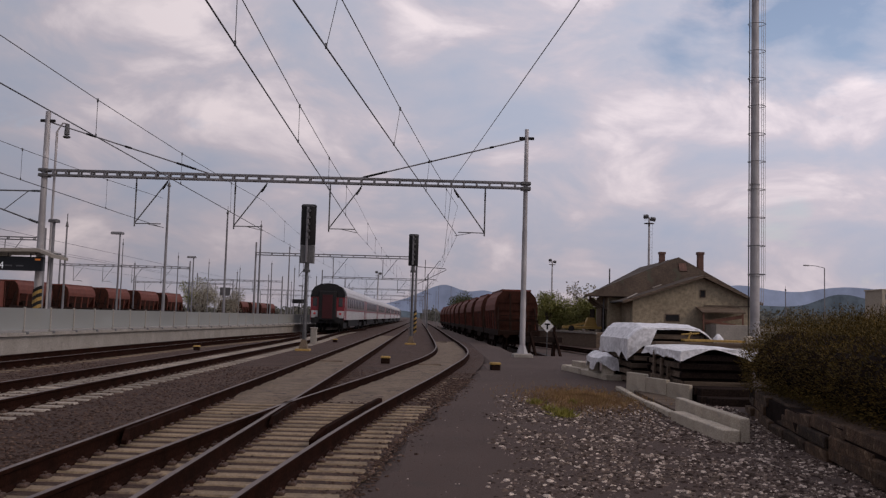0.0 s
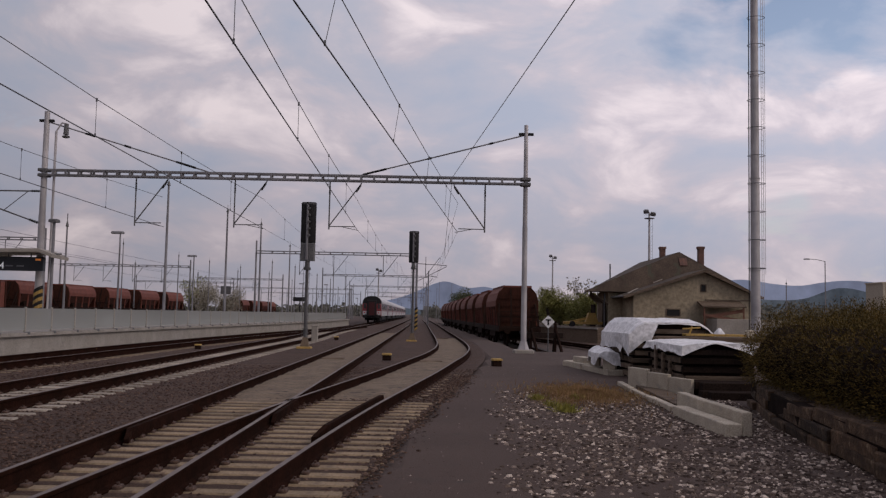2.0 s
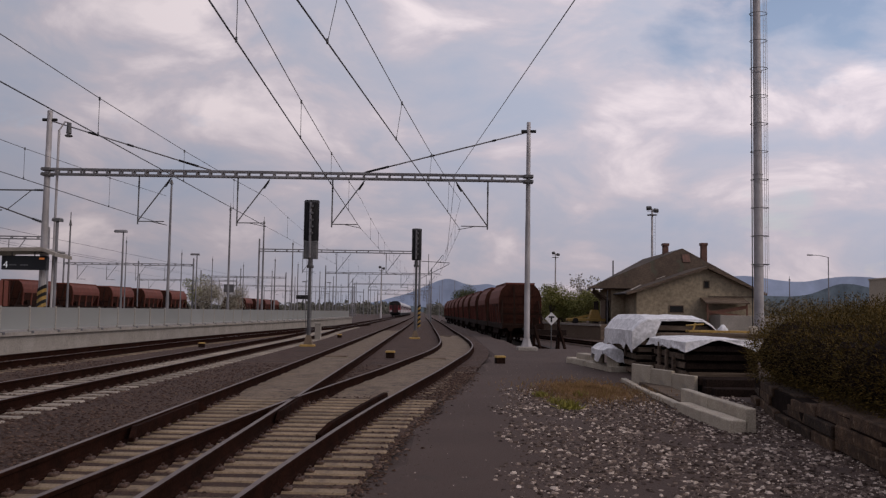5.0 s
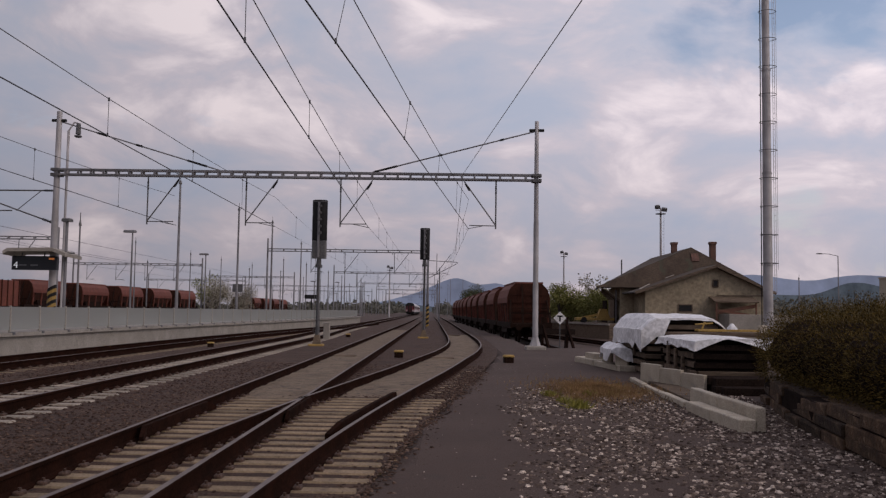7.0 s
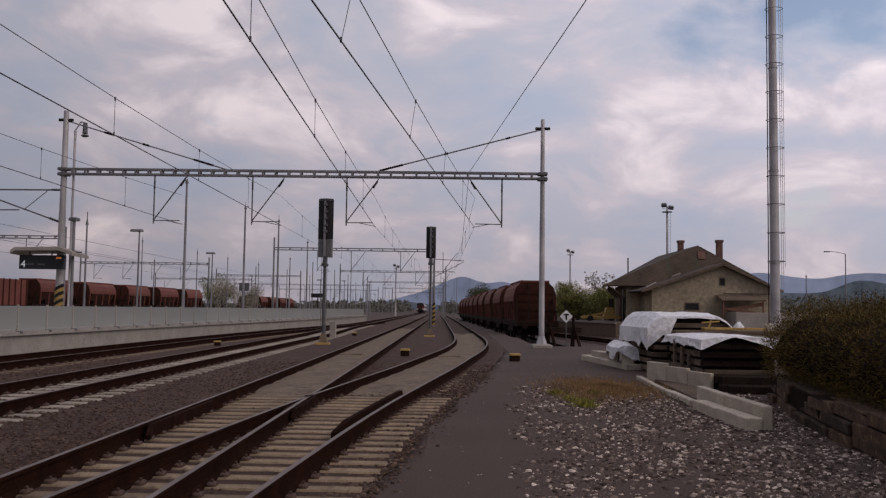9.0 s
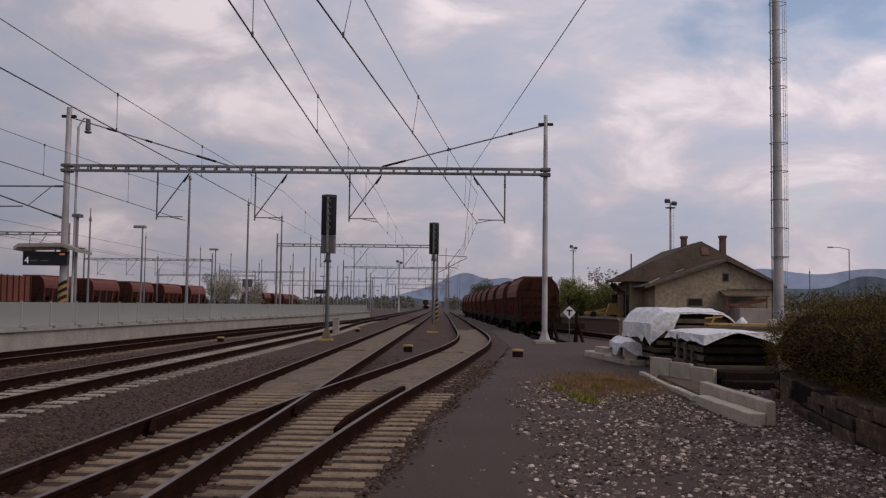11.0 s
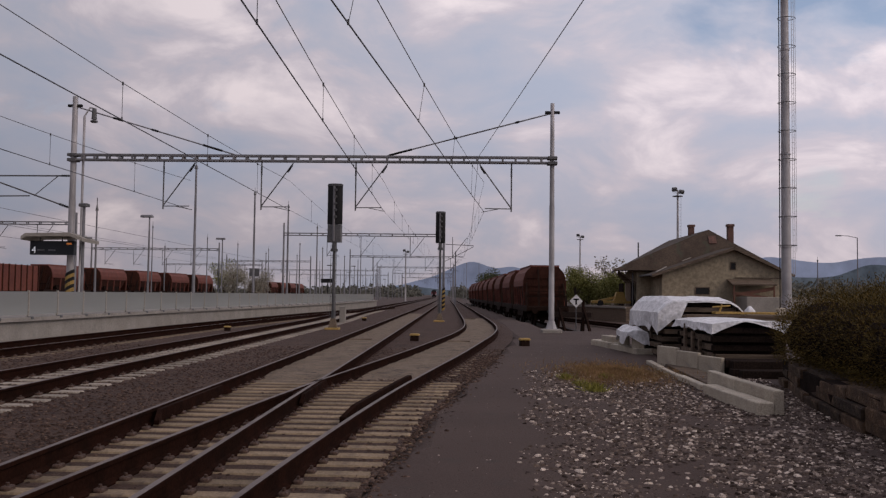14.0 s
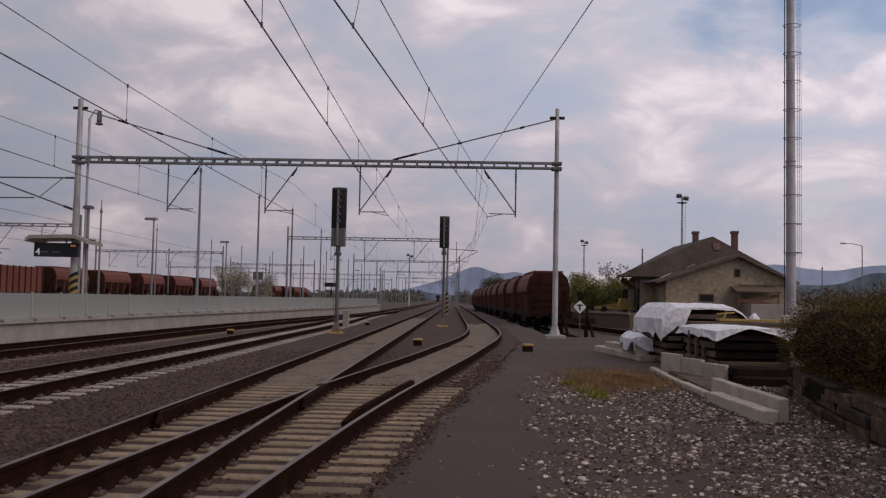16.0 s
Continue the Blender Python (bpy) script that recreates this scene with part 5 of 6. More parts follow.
def sheeting(label, x0, x1, y0, y1, z, crown, hang, seed, lift, n=12):
    """A sheet laid over a stack: taut folds on top, crisp edges, and falls that hang down the sides."""
    ends = [-0.22, -0.15, -0.07, -0.015]
    grid = ends + [i / n for i in range(n + 1)] + [1 - e for e in reversed(ends)]
    rows = []
    for v in grid:
        row = []
        for u in grid:
            cu, cv = min(1, max(0, u)), min(1, max(0, v))
            du, dv = abs(u - cu), abs(v - cv)
            out = max(du, dv) / 0.22
            x, y = x0 + (x1 - x0) * cu, y0 + (y1 - y0) * cv
            top = z + crown(cu, cv) + 0.05 * abs(noise.noise((x * 1.5 + y * 0.7, y * 1.2 - x * 0.5, seed))) + 0.012 * noise.noise((x * 6, y * 6, seed))
            along = y if du >= dv else x
            fold = noise.noise((along * 4.0, seed, 1.0 + out))
            fall = hang * lift(cu, cv) * (1 + 0.35 * noise.noise((along * 1.8, seed + 4, 0.0)))
            push = 0.03 + out * (0.03 + 0.07 * fold) if out else 0.0
            x += push * (1 if u > 1 else -1 if u < 0 else 0)
            y += push * (1 if v > 1 else -1 if v < 0 else 0)
            row.append((x, y, top - out * fall))
        rows.append(row)
    ob = solid("white_sheeting", Shape().loft(rows, closed=False, caps=False), "tarp", label, "sheeting")
    md = ob.modifiers.new("thickness", "SOLIDIFY")
    md.thickness = 0.01
    return ob


# Black bars added to darken the void at the near stack's foot.
for i, (x, y, z) in enumerate(((5.6, 19.0, 0.0), (5.5, 19.32, 0.0), (5.58, 19.66, 0.0), (5.52, 20.0, 0.0), (5.55, 20.3, 0.0), (5.56, 19.5, 0.16), (5.5, 19.82, 0.16), (5.6, 20.14, 0.16))):
    solid("railway_sleeper", Shape().bevel_box(0, 1.75, -0.13, 0.13, 0, 0.16, 0.015), "tar_and_shade", "black bar added to fill the dark void before a timber stack", "sleeper", group="tarred sleepers", m=pose(x, y, z, 0, 0, (-1, 1.5, 0.4, -0.7)[i % 4]))
near_stack, zt = timber_stack("stack of dark old timbers with spacers beside a hedge", 5.5, 7.15, 20.6, 24.0, 5, 0.075, 0.125, "tar_and_shade")
sheeting("creased white plastic sheet draped over a timber stack", 5.46, 7.2, 20.5, 24.1, zt + 0.005, lambda u, v: 0.07 * (1 - abs(2 * u - 1) ** 3), 0.2, 3.0, lambda u, v: 0.9 if v > 0.1 else 0.12 + 1.5 * min(1, abs(u - 0.42) * 1.9) ** 1.5)
far_stack, zt2 = timber_stack("stack of grey old timbers with spacers under sheeting", 5.22, 7.35, 24.7, 28.8, 6, 0.08, 0.12, "timber")
for k in range(2):
    for i in range(4):
        part("timber", Shape().bevel_box(5.5 + 0.05 * k, 7.2 - 0.06 * k, 24.78 + 0.1 * k + 0.9 * i, 24.98 + 0.1 * k + 0.9 * i, zt2 + 0.125 * k, zt2 + 0.12 + 0.125 * k, 0.015), "timber" if k != 1 else "tar_and_shade", far_stack)
sheeting("bulging white plastic sheet over a tall timber stack", 5.12, 7.4, 24.7, 28.9, zt2 + 0.0, lambda u, v: 0.40 * smooth(0, 0.14, u) * smooth(1.0, 0.86, u) * (0.75 + 0.25 * smooth(0, 0.3, v)), 0.5, 9.0, lambda u, v: (1.0 if u < 0.3 else 0.12) if v < 0.1 else 0.95)
for i in range(3):
    solid("timber_beam", Shape().bevel_box(0, 3.2, -0.1, 0.1, 0, 0.12, 0.015), "timber", "loose grey beam lying on a timber stack", "beam", group="loose beams", m=pose(5.7 + 0.2 * i, 24.18 + 0.2 * i, zt + 0.02, 0, 0, 3 - i))
sheeting("crumpled white plastic bag over concrete blocks", 4.62, 5.14, 26.45, 28.4, 0.625, lambda u, v: 0.16 * math.sin(3.1 * u) * (0.4 + 0.6 * abs(math.sin(5 * v))), 0.3, 15.0, lambda u, v: 0.4 + 0.9 * abs(math.sin(4 * v + 2 * u)), 7)
for i in range(6):
    solid("timber_beam", Shape().bevel_box(-0.9, 0.9, -0.09, 0.09, 0, 0.15, 0.015), "board" if i % 3 == 0 else "timber", "short brown beam on a pile beside the ramp", "beam", group="beams beside the ramp", m=pose(11.0 + 0.2 * (i % 3), 61.5 + 0.1 * i, LOW + 0.05 + 0.16 * (i // 2), 0, 0, 70 + 12 * (i % 2)))
tr = thing("rail_trolley", "small yellow track tool frame lying on loose beams", "track tool", pose(7.25, 24.42, zt + 0.14, 0, 0, 2))
part("frame", Shape().bevel_box(-0.75, 0.9, -0.16, -0.1, 0.02, 0.08, 0.01).bevel_box(-0.75, 0.9, 0.1, 0.16, 0.02, 0.08, 0.01).box(-0.7, -0.62, -0.1, 0.1, 0.03, 0.07).box(0.8, 0.86, -0.1, 0.1, 0.03, 0.07), "yellow", tr)
part("handle", Shape().tube((-0.6, 0, 0.06), (-0.52, 0, 0.27), 0.025, n=6).tube((-0.78, 0, 0.2), (-0.3, 0, 0.24), 0.022, n=6), "yellow", tr)
part("load", Shape().loft([[(0.22 + q * math.cos(a), q * math.sin(a), z) for a in (0.7 * k for k in range(9))] for z, q in ((0.06, 0.15), (0.12, 0.14), (0.17, 0.09), (0.24, 0.03))]), "tarp", tr, "pale wrapped bundle", smooth=True)
part("box", Shape().bevel_box(0.95, 1.15, -0.1, 0.1, 0.0, 0.2, 0.02), "kerb", tr, "pale box")


# ---- low stone wall and hedge ----
wall_at = curve_of([(4, 4.25), (9.5, 4.62), (12.9, 4.98), (15.3, 5.42), (18.2, 6.1)])
wl_ = thing("garden_wall", "low crumbling wall of old stones and beams under a hedge", "wall")
rnd = random.Random(5)
for course in range(3):
    y = 4.0 + rnd.uniform(0, 0.3)
    while y < 18.0:
        L = rnd.uniform(0.7, 1.7) if course < 2 else rnd.uniform(1.2, 2.3)
        d = (wall_at(y + L) - wall_at(y)) / L
        m = pose(wall_at(y) + 0.02 + 0.02 * course + rnd.uniform(-0.06, 0.07), y, 0.165 * course + rnd.uniform(-0.012, 0.012), rnd.uniform(-1.6, 1.6), rnd.uniform(-5, 5), -math.degrees(math.atan(d)) + rnd.uniform(-1.5, 1.5))
        part("stone", Shape().bevel_box(0, 0.34, 0, L - rnd.uniform(0.008, 0.03), 0, rnd.uniform(0.14, 0.166), rnd.uniform(0.01, 0.024)), "wallstone", wl_, m=m)
        y += L
part("mortar_core", strip(lambda y: wall_at(y) + 0.1, lambda y: wall_at(y) + 1.6, 4, 18.0, 0.46, 0.4, 6, 0.03), "wallstone", wl_)
# Blackish core, seen as dark lines between the stones.
part("mortar_core", Shape().loft([[(wall_at(q) + 0.1, q, 0), (wall_at(q) + 0.07, q, 0.47), (wall_at(q) + 0.3, q, 0.47), (wall_at(q) + 0.3, q, 0)] for q in (4, 7, 10, 13, 15, 16.5, 18)]), "tar_and_shade", wl_)


def blades(n, where, length, width, rnd, droop=0.3):
    """n small pointed sprays; where(rnd) gives a place and the way it grows."""
    s = Shape()
    for _ in range(n):
        p, d = where(rnd)
        d = (d + Vector((rnd.gauss(0, 0.45), rnd.gauss(0, 0.45), rnd.gauss(0, 0.45)))).normalized()
        l = length * rnd.uniform(0.6, 1.3)
        side = d.cross(Vector((rnd.gauss(0, 1), rnd.gauss(0, 1), rnd.gauss(0, 1)))).normalized() * width * rnd.uniform(0.6, 1.2)
        k = len(s.v)
        q = p + d * l * 0.5 + side
        r = p + d * l * 0.5 - side
        e = p + d * l - Vector((0, 0, droop * l * 0.3))
        s.v += [tuple(p), tuple(q), tuple(e), tuple(r)]
        s.f.append((k, k + 1, k + 2, k + 3))
    return s


def bush(name, label, category, blobs, n, length, width, mat, core="tar_and_shade", seed=1, shell=0.75):
    """blobs: centres and radii; sprays stand on their uneven skins."""
    rnd = random.Random(seed)
    t = thing(name, label, category)
    total = [max(0.01, b[3] * b[4] + b[4] * b[5] + b[3] * b[5]) for b in blobs]

    def where(r):
        b = r.choices(blobs, total)[0]
        d = Vector((r.gauss(0, 1), r.gauss(0, 1), r.gauss(0, 1))).normalized()
        k = (shell + (1.05 - shell) * r.random()) * (1 + 0.28 * noise.noise(d * 2.3 + Vector(b[:3])))
        return Vector((b[0] + d.x * b[3] * k, b[1] + d.y * b[4] * k, b[2] + d.z * b[5] * k)), Vector((d.x, d.y, d.z + 0.5)).normalized()
    part("foliage", blades(n, where, length, width, rnd), mat, t)
    # Added dark solids block light and give the shade inside the foliage.
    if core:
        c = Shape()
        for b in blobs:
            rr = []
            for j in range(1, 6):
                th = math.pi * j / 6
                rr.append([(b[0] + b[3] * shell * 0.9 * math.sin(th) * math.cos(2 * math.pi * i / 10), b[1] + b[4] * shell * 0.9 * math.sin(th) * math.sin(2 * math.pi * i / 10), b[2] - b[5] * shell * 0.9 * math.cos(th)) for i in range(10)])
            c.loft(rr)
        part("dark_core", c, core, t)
    return t


hb = []
rnd = random.Random(11)
y = 5.0
while y < 18.0:
    f = smooth(19.2, 16.2, y)
    h = (1.28 + rnd.uniform(-0.1, 0.1)) * (0.55 + 0.45 * f)
    hb.append((wall_at(y) + 0.98 - 0.3 * smooth(13, 16, y), y, 0.45 + h * 0.46, 0.86, 0.75, h * 0.6))
    hb.append((wall_at(y) + 1.9, y + 0.2, 0.5 + h * 0.5, 0.9, 0.75, h * 0.62))
    y += 0.62
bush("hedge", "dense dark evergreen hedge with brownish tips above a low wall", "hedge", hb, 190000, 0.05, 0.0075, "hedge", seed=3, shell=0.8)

# ---- grass and stones ----
rnd = random.Random(21)


def tuft_at(cx, cy, rx, ry):
    def where(r):
        a, k = r.uniform(0, 2 * math.pi), abs(r.gauss(0, 0.55))
        return Vector((cx + rx * k * math.cos(a), cy + ry * k * math.sin(a), ground_z(cx, cy))), Vector((r.gauss(0, 0.5), r.gauss(0, 0.5), 1)).normalized()
    return where


dg = blades(9500, tuft_at(3.1, 19.6, 1.25, 2.8), 0.13, 0.006, rnd)
d2 = blades(500, tuft_at(2.4, 17.8, 0.6, 1.2), 0.08, 0.006, rnd)
dg.add(d2.v, d2.f)
solid("dry_grass", dg, "drygrass", "patch of dry brown grass in the gravel", "grass", "stuff")
gg = blades(380, tuft_at(2.2, 16.0, 0.2, 0.4), 0.17, 0.008, rnd)
for cx, cy, rx, ry, n in ((1.95, 18.2, 0.14, 0.35, 220), (2.75, 18.4, 0.12, 0.3, 90), (2.05, 16.9, 0.15, 0.4, 110)):
    q = blades(n, tuft_at(cx, cy, rx, ry), 0.14, 0.008, rnd)
    gg.add(q.v, q.f)
solid("green_grass", gg, "greengrass", "small tufts of fresh green grass in the gravel", "grass", "stuff")


def pebble(s, x, y, z, r, rnd):
    """A small angular stone with a tilted top."""
    k = len(s.v)
    a = rnd.uniform(0, 6.28)
    ux, uy, h = rnd.uniform(-0.25, 0.25), rnd.uniform(-0.25, 0.25), rnd.uniform(0.25, 0.6)
    e = [rnd.uniform(0.5, 1.35) for _ in range(5)]
    for f, zz in ((1.0, 0.0), (0.62, h)):
        for i in range(5):
            t = a + i * 1.2566
            dx, dy = r * e[i] * f * math.cos(t), r * e[i] * f * math.sin(t)
            s.v.append((x + dx, y + dy, z + r * zz + (ux * dx + uy * dy if zz else 0)))
    for i in range(5):
        s.f.append((k + i, k + (i + 1) % 5, k + 5 + (i + 1) % 5, k + 5 + i))
    s.f.append(tuple(range(k + 5, k + 10)))


st = Shape()
for _ in range(38000):
    y = 5.5 + 14.5 * rnd.random() ** 1.75
    left = 0.42 + 0.05 * (y - 6) + 0.35 * noise.noise((y * 0.6, 4.0, 1.0))
    x = left + (4.9 + 0.1 * (y - 8) - left) * rnd.random() ** 0.72
    if noise.noise((x * 0.8, y * 0.8, 2.0)) < -0.32 and rnd.random() < 0.75:
        continue
    pebble(st, x, y, 0, (0.006 + 0.028 * rnd.random() ** 3.0) * (1 + 0.02 * y), rnd)
for _ in range(1700):
    y = 5 + 25 * rnd.random()
    pebble(st, line_four(y) + 1.42 + (4.5 - line_four(y)) * rnd.random() ** 2.2, y, 0, 0.004 + 0.008 * rnd.random(), rnd)
solid("loose_stones", st, "stone", "loose grey and whitish stones strewn over dark gravel", "stones", "stuff")
ch = Shape()
for _ in range(26000):
    y = 6 + 22 * rnd.random() ** 1.3
    x = rnd.uniform(max(-13.4, -0.62 * y - 1.0), line_four(y) + 1.55)
    o = [abs(abs(x - f(y)) - 0.7525) for f in (line_one, line_two, line_four)]
    if min(o) < 0.1:
        continue
    on = line_one(y) - 1.3 < x < line_four(y) + 1.4 and y < 17.3
    if on and rnd.random() < 0.9:
        continue
    pebble(ch, x, y, -0.006 if not on else -0.002, 0.012 + 0.02 * rnd.random(), rnd)
for _ in range(2600):
    y = 5 + 20 * rnd.random()
    pebble(ch, line_four(y) + 1.35 + rnd.gauss(0, 0.16), y, -0.004, 0.015 + 0.022 * rnd.random(), rnd)
solid("ballast_stones", ch, "chip", "brown ballast stones between the tracks", "ballast", "stuff")


# ---- trees and shrubs ----
def tree(x, y, z, h, w, n, mat="leaf", seed=1, leaf=0.35, label="leafy green tree beyond the goods yard"):
    rnd = random.Random(seed)
    t = thing("tree", label, "tree")
    tk = Shape().tube((x, y, z - 0.2), (x, y, z + h * 0.45), 0.035 * h, 0.02 * h, 7)
    blobs = []
    for i in range(9):
        a = rnd.uniform(0, 6.28)
        r = rnd.uniform(0.15, 0.36) * w
        c = (x + r * math.cos(a), y + r * math.sin(a), z + h * rnd.uniform(0.42, 0.86))
        tk.tube((x, y, z + h * rnd.uniform(0.2, 0.42)), c, 0.012 * h, 0.004 * h, 5)
        k = rnd.uniform(0.16, 0.27) * w
        blobs.append((*c, k, k, k * 0.85))
    part("trunk", tk, "bark", t)
    wts = [b[3] for b in blobs]

    def where(r):
        b = r.choices(blobs, wts)[0]
        d = Vector((r.gauss(0, 1), r.gauss(0, 1), r.gauss(0, 1))).normalized()
        k = r.random() ** 0.4 * (1 + 0.4 * noise.noise(d * 2 + Vector(b[:3])))
        return Vector(b[:3]) + d * b[3] * k, d
    part("crown", blades(n, where, leaf, leaf * 0.3, rnd), mat, t)


tree(4.6, 222, -0.3, 8.9, 7.5, 7000, "darkleaf", seed=2, leaf=0.3)
rnd = random.Random(8)
for i in range(13):
    x = 11.5 + i * 1.15 + rnd.uniform(-0.5, 0.5)
    tree(x + 0.3, 108 + rnd.uniform(-4, 9), LOW, rnd.uniform(4.0, 6.3), rnd.uniform(4.5, 6), 6000, "leaf", seed=30 + i, leaf=0.17, label="fresh green shrubby tree behind the goods yard")
tree(31.5, 106, LOW, 8.3, 5, 900, seed=60, leaf=0.4, label="fresh green tree behind the goods shed")
tree(20.5, 128, LOW, 8.0, 6, 900, "palegrey", seed=61, leaf=0.4, label="bare grey tree behind the goods shed")
for i, (x, y, h) in enumerate(((-33.7, 128, 6.6), (-35.7, 131, 7.6), (-31.7, 134, 5.6))):
    tree(x, y, 0, h * 0.85, 5.5, 3500, "leaf" if i == 1 else "palegrey", seed=70 + i, leaf=0.2, label="thin pale spring shrub among the yard masts")
tree(-53, 92, 0, 5.6, 7, 900, "palegrey", seed=90, leaf=0.3, label="bare grey shrub behind the goods wagons")

fw = Shape()
rnd = random.Random(40)
for _ in range(1500):
    a = rnd.uniform(-0.62, 0.62)
    d = rnd.uniform(420, 800)
    x, y = d * math.sin(a), d * math.cos(a)
    if line_two(y) - 12 < x < line_two(y) + 14:
        continue
    h = rnd.uniform(3, 9.5) * (d / 560) * (1.6 if x > 30 else 0.5 + 0.5 * smooth(-0.3, -0.05, a))
    r = rnd.uniform(1.5, 4.5)
    for _ in range(46):
        q = Vector((rnd.gauss(0, 0.45) * r, rnd.gauss(0, 0.45) * r, 0))
        z = h * rnd.random() ** 0.8 * max(0.25, 1 - q.length / (2.2 * r))
        up = Vector((rnd.gauss(0, 1), rnd.gauss(0, 0.6), rnd.gauss(0, 1))).normalized() * rnd.uniform(0.5, 1.2)
        side = Vector((-up.z, rnd.uniform(-0.4, 0.4), up.x)) * rnd.uniform(0.4, 0.9)
        c = Vector((x, y, z)) + q
        fw.add([c - up * 0.6, c + side, c + up, c - side], [(0, 1, 2, 3)])
solid("far_woods", fw, "farleaf", "low uneven line of far woods and scrub", "woods", "stuff")


# ---- masts, lamps and gantries of the yard ----
def plain_mast(x, y, h, r=0.11, z=0.0, label="slim grey steel mast in the station yard"):
    t = thing("yard_mast", label, "mast", group="yard masts")
    part("pole", Shape().tube((x, y, z), (x, y, h), r, r * 0.6, 8), "poles", t, smooth=True)
    part("cap", Shape().tube((x, y, h), (x, y, h + 0.25), r * 1.3, r * 0.5, 6).tube((x, y, h + 0.25), (x, y, h + 0.6), 0.02, n=4), "darksteel", t)


def lamp_mast(x, y, h, r=0.1, z=0.0, arm=0.0, label="grey lamp mast with a flat lamp head"):
    t = thing("lamp_mast", label, "lamp mast", group="lamp masts")
    part("pole", Shape().tube((x, y, z), (x, y, h), r, r * 0.65, 8), "poles", t, smooth=True)
    if arm:
        part("arm", Shape().tube((x, y, h - 0.05), (x + arm * 0.6, y, h + 0.28), 0.05, n=6).tube((x + arm * 0.6, y, h + 0.28), (x + arm, y, h + 0.3), 0.05, n=6), "poles", t)
        part("lamp_head", Shape().bevel_box(min(0, arm * 0.35), max(0, arm * 0.35), -0.15, 0.15, -0.1, 0.1, 0.04, pose(x + arm, y, h + 0.3)), "poles", t)
    else:
        part("lamp_head", Shape().bevel_box(-0.75, 0.3, -0.25, 0.25, 0.0, 0.22, 0.08, pose(x, y, h)), "poles", t)


def flood_mast(x, y, h, z=0.0, size=1.0, ladder=False, label="grey floodlight mast with a cluster of lamps"):
    t = thing("floodlight_mast", label, "floodlight mast")
    part("pole", Shape().tube((x, y, z), (x, y, h), 0.24 * size, 0.13 * size, 8), "galv", t, smooth=True)
    part("platform_ring", Shape().tube((x, y, h - 0.95 * size), (x, y, h - 0.85 * size), 0.75 * size, n=10).tube((x - 0.7 * size, y, h - 0.4 * size), (x + 0.7 * size, y, h - 0.4 * size), 0.03, n=4), "poles", t)
    for dx, dz in ((-0.45, 0.1), (0.55, -0.25)):
        part("floodlight", Shape().bevel_box(-0.36 * size, 0.36 * size, -0.25 * size, 0.25 * size, -0.26 * size, 0.26 * size, 0.08, pose(x + dx * size, y, h + dz * size, 25, 12 * dx)), "darksteel", t)
    if ladder:
        lad = Shape()
        for i in range(int((h - 3) / 0.45)):
            lad.tube((x + 0.2, y - 0.2, z + 2 + 0.45 * i), (x + 0.42, y - 0.2, z + 2 + 0.45 * i), 0.025, n=4)
        part("ladder", lad.tube((x + 0.42, y - 0.2, z + 2), (x + 0.42, y - 0.2, h - 1), 0.02, n=4), "poles", t)


plain_mast(-17.5, 57, 9.5, 0.105, 0.8)
plain_mast(-17.3, 72, 9.5, 0.105, 0.8)
plain_mast(-16.5, 81.5, 9.4, 0.105, 0.8)
plain_mast(-18.5, 109, 9.5, 0.105, 0.8)
plain_mast(-17.05, 40.8, 5.3, 0.06, 0.8)
lamp_mast(-27.6, 77, 8.0)
plain_mast(-31.2, 88, 7.9, 0.07)
lamp_mast(-29.5, 107, 7.9)
plain_mast(-31.6, 108, 8.0, 0.08)
plain_mast(-31.0, 120, 8.0, 0.08)
plain_mast(-30.2, 135, 8.0, 0.08)
plain_mast(-15.2, 126, 7.5, 0.08)
plain_mast(-24.5, 150, 9.0)
rnd = random.Random(77)
for i in range(26):
    y = 135 + i * 12
    plain_mast(line_two(y) - rnd.uniform(9, 42), y, rnd.uniform(7.5, 10), 0.12)
for i in range(5):
    y = 190 + i * 38
    lamp_mast(line_two(y) - rnd.uniform(8, 26), y, rnd.uniform(7, 9))
flood_mast(-15.2, 215, 12.0, size=0.9)
flood_mast(29.7, 130, 17.0, LOW, ladder=True)
flood_mast(13.37, 110, 9.0, LOW, size=0.55)
lamp_mast(63.5, 150, 11.75, 0.12, arm=-2.6, label="grey street lamp with a curved arm")
for x, y, h in ((46.0, 121, 6.6), (-2.0, 330, 11), (3.0, 290, 11.5), (-1.0, 300, 12)):
    plain_mast(x, y, h, 0.1, -0.6)
for gy, lft, rgt, bz in ((82, -46, -36.2, 7.8), (130, -55, -36.3, 7.8), (195, -66, -45, 7.6), (170, -46, -30, 7.6), (240, -60, -24, 7.8), (300, -60, -27, 7.8)):
    portal(gy, lft, rgt, 0, 0, [(lft + 2 + 4.2 * q, 1, 0) for q in range(int((rgt - lft) / 4.6))], "lattice overhead line portal over the yard tracks", bz + 1.0, False, bz, 0.16)
ca = thing("cantilever_arm", "dark cantilever arms reaching over the yard track behind the platform", "cantilever arm")
part("top_tube", Shape().tube((-18.3, 41, 6.92), (-22.4, 41, 6.9), 0.035, n=6), "darksteel", ca)
part("diagonal_tube", Shape().tube((-18.3, 41, 5.4), (-22.6, 41, 6.9), 0.035, n=6).tube((-20.1, 41, 5.98), (-19.0, 41, 6.9), 0.02, n=5), "darksteel", ca)
part("registration_tube", Shape().tube((-20.3, 41, 5.98), (-22.6, 41, 5.95), 0.03, n=6), "darksteel", ca)
part("insulator", insulator(insulator(Shape(), (-18.35, 41, 5.42), (-18.95, 41, 5.63), 0.07), (-18.35, 41, 6.92), (-18.9, 41, 6.92), 0.06), "black", ca)
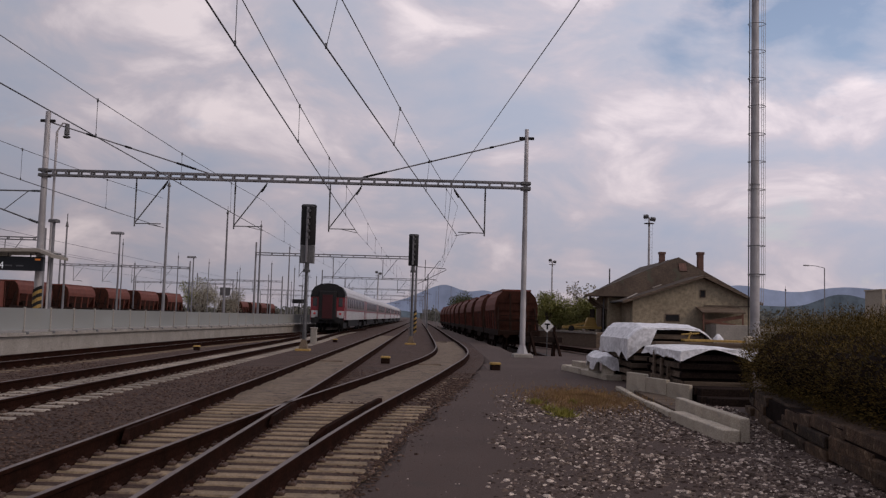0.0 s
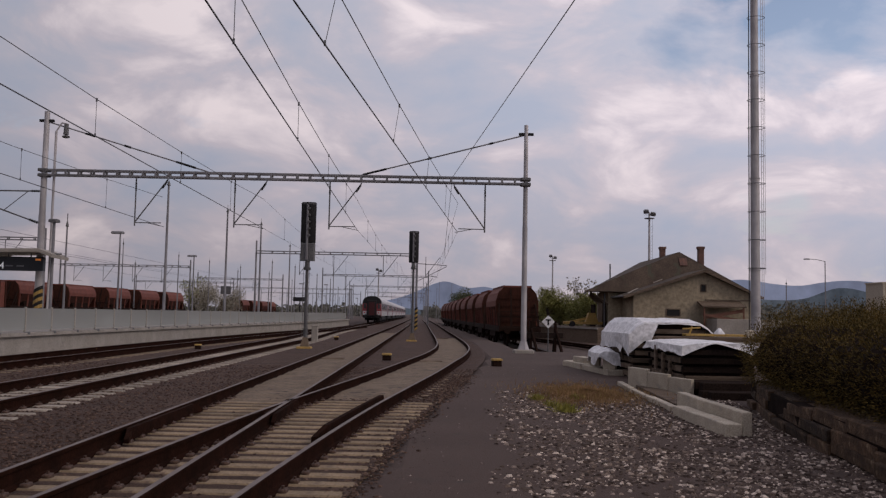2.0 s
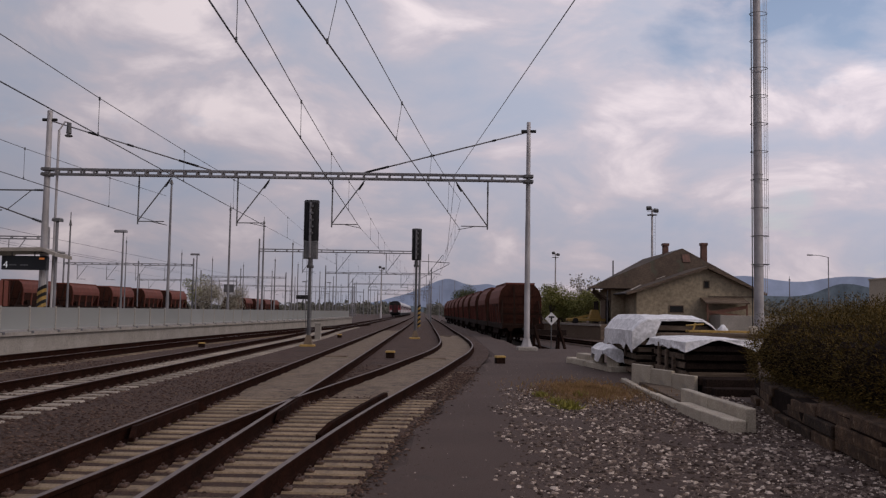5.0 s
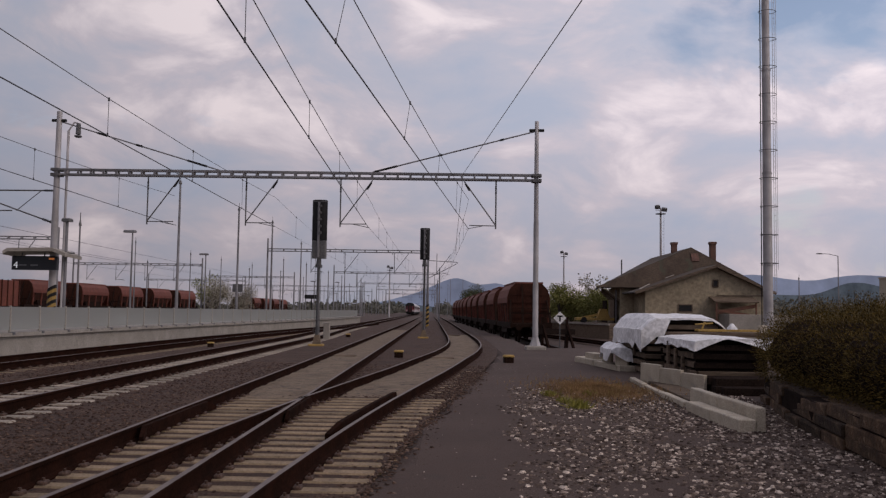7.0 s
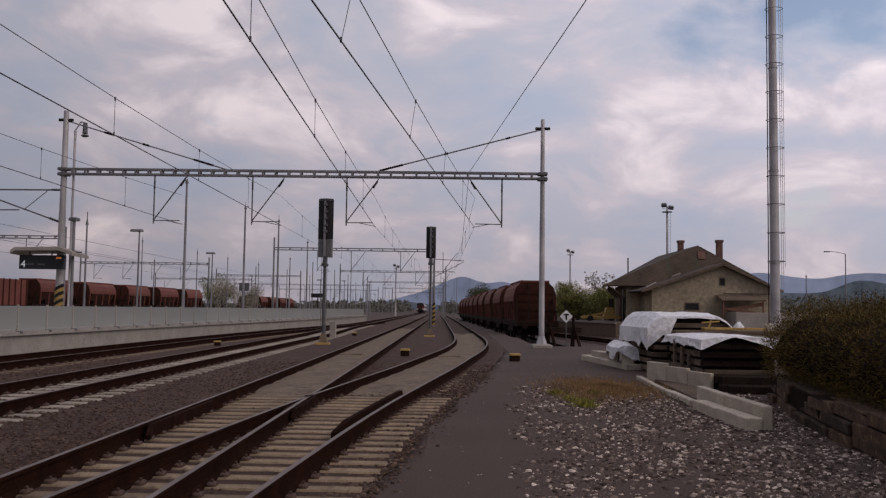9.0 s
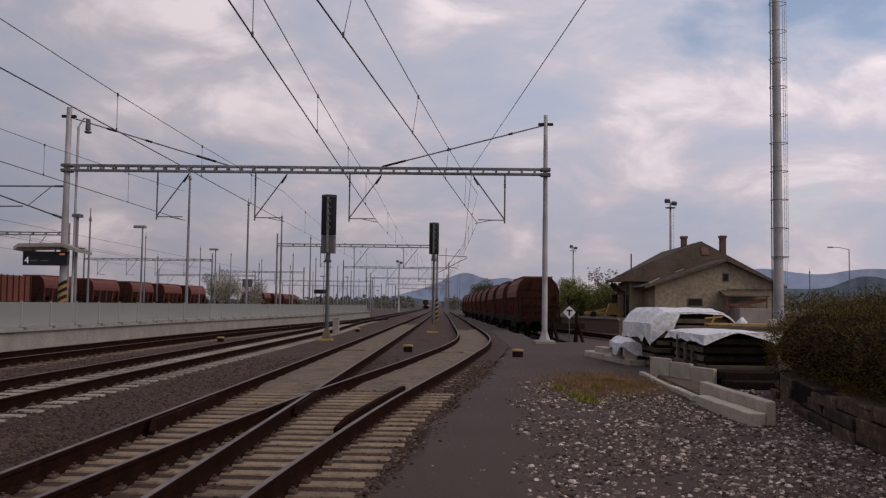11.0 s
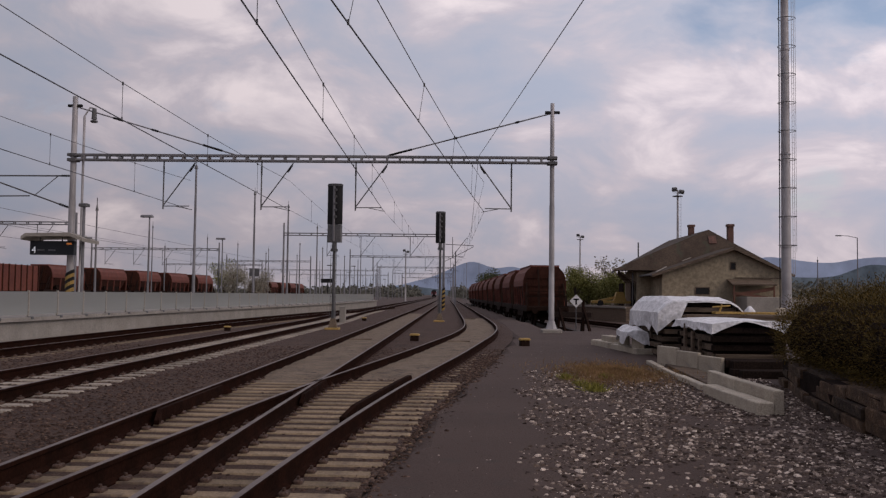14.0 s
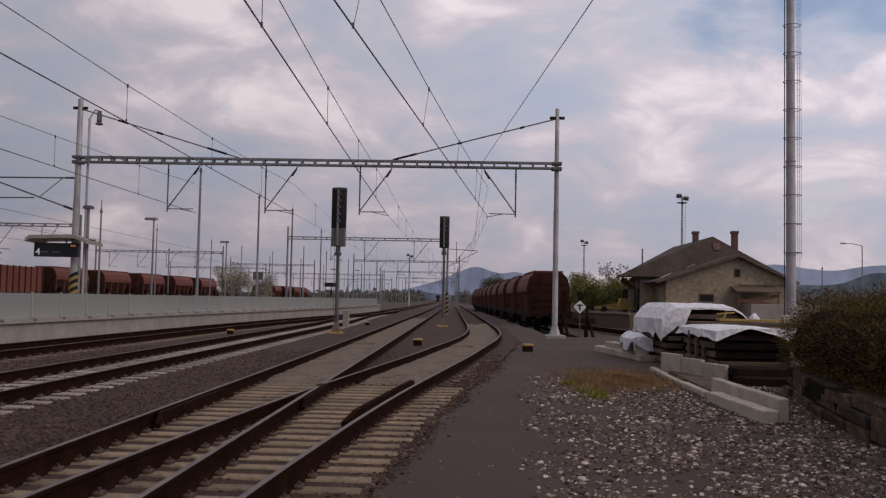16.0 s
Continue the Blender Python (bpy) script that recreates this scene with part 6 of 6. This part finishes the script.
for k, (x, z) in enumerate(((-33.0, 6.2), (-33.0, 5.3), (-38.5, 6.3), (-38.5, 5.3))):
    solid("overhead_wire", Shape().tube((x + 8, 20, z), (x - 3, 300, z), 0.014, n=4), "wire", "overhead wire above the yard tracks", "wire", group="overhead wires")
solid("signal_board", Shape().bevel_box(-0.7, 0.7, -0.1, 0.1, 0, 1.1, 0.03).box(-0.05, 0.05, 0.1, 0.2, -3.9, 1.0), "darksteel", "grey sign board on a post in the yard", "sign", m=pose(-29.9, 125, 3.9))
solid("display_board", Shape().bevel_box(-0.66, 0.66, -0.15, 0.15, 0, 0.42, 0.03).box(-0.05, 0.05, 0.15, 0.25, -1.95, 0.4), "black", "small dark display board on a platform post", "display board", m=pose(-14.47, 92, 2.72))
for i in range(6):
    y = 44 + i * 13
    solid("platform_marker", Shape().bevel_box(-0.2, 0.2, -0.2, 0.2, 0, 0.45, 0.06), "white", "small white box standing on the platform edge", "marker box", group="platform markers", m=pose(platform_face(y) - 2.6, y, 0.8 + 0.62 * (i % 2) * 0))
solid("siding_bed", strip(far_siding, lambda y: far_siding(y) + 2.0, 60, 210, 0.34, 3.0, 2, 0.0).add([], []), "ballast", "raised ballast of the wagon siding behind the platform", "ballast", "structure", m=pose(-1.0, 0, 0))
solid("siding_bed", strip(lambda y: -54.5, lambda y: -52.5, 215, 290, 0.34, 3.0, 2, 0.0), "ballast", "raised ballast of a far wagon siding", "ballast", "structure")

ho = thing("far_block", "pale grey flat-roofed block far behind the hedge", "building", pose(156.2, 305, 0))
part("wall", Shape().box(-10.6, 13, -6, 6, 0, 14.8), "kerb", ho)
part("roof", Shape().bevel_box(-10.9, 13.3, -6.3, 6.3, 14.8, 15.3, 0.05), "kerb", ho)
for i in range(8):
    part("pilaster", Shape().box(-10.6 + 3 * i, -9.9 + 3 * i, -6.2, -6.0, 0, 14.8), "kerb", ho)
    if i < 7:
        for k in range(4):
            part("window", Shape().box(-9.6 + 3 * i, -7.9 + 3 * i, -6.06, -6.0, 2.0 + 3.3 * k, 3.7 + 3.3 * k), "poles", ho)


ft = thing("yard_fence", "pale low wall at the far side of the yard", "fence", pose(40, 96, LOW))
part("wall", Shape().bevel_box(-10, 22, -0.15, 0.15, 0, 2.3, 0.03), "plaster", ft)


# ---- hills ----
def ridge(dist, bumps, base, rough, seed, mat, label, x0=-3800, x1=3800, n=240):
    s = Shape()
    rows = [[], [], []]
    for i in range(n + 1):
        x = x0 + (x1 - x0) * i / n
        h = base + sum(a * math.exp(-((x - c) / w) ** 2) for c, w, a in bumps) + rough * noise.fractal((x * 0.003, seed, 0.0), 1.0, 2.0, 5)
        rows[0].append((x, dist, -30))
        rows[1].append((x, dist + 40, max(-10, h)))
        rows[2].append((x, dist + 300, -30))
    s.loft(rows, closed=False, caps=False)
    solid("hills", s, mat, label, "hills", "structure")


ridge(3700, [(10, 120, 122), (-150, 110, 46), (-300, 130, 24), (180, 82, 55), (290, 170, 62), (1226, 190, 150), (1390, 100, 28), (1560, 180, 105), (1820, 230, 142), (900, 220, 70), (2600, 500, 90)], 6, 9, 3.0, "hill", "mountains on the horizon, the blue of distance haze painted into their colour", n=420)
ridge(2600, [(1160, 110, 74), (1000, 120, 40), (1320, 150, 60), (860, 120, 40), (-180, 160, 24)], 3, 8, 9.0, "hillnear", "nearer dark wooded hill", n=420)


# ---- motion ----
END_AT = 75.0
SPEED = 31.0


def on_line(s):
    d = (line_two(s + 1) - line_two(s - 1)) / 2
    return pose(line_two(s), s, RAIL_Z, 0, 0, -math.degrees(math.atan(d)))


def motions():
    for i, c in enumerate(coaches):
        mid = END_AT + 13.1 + 26.7 * i - (4.5 if i == len(coaches) - 1 else 0)
        walk(c, [(t, on_line(mid + SPEED * t)) for t in range(0, 17)])


motions()
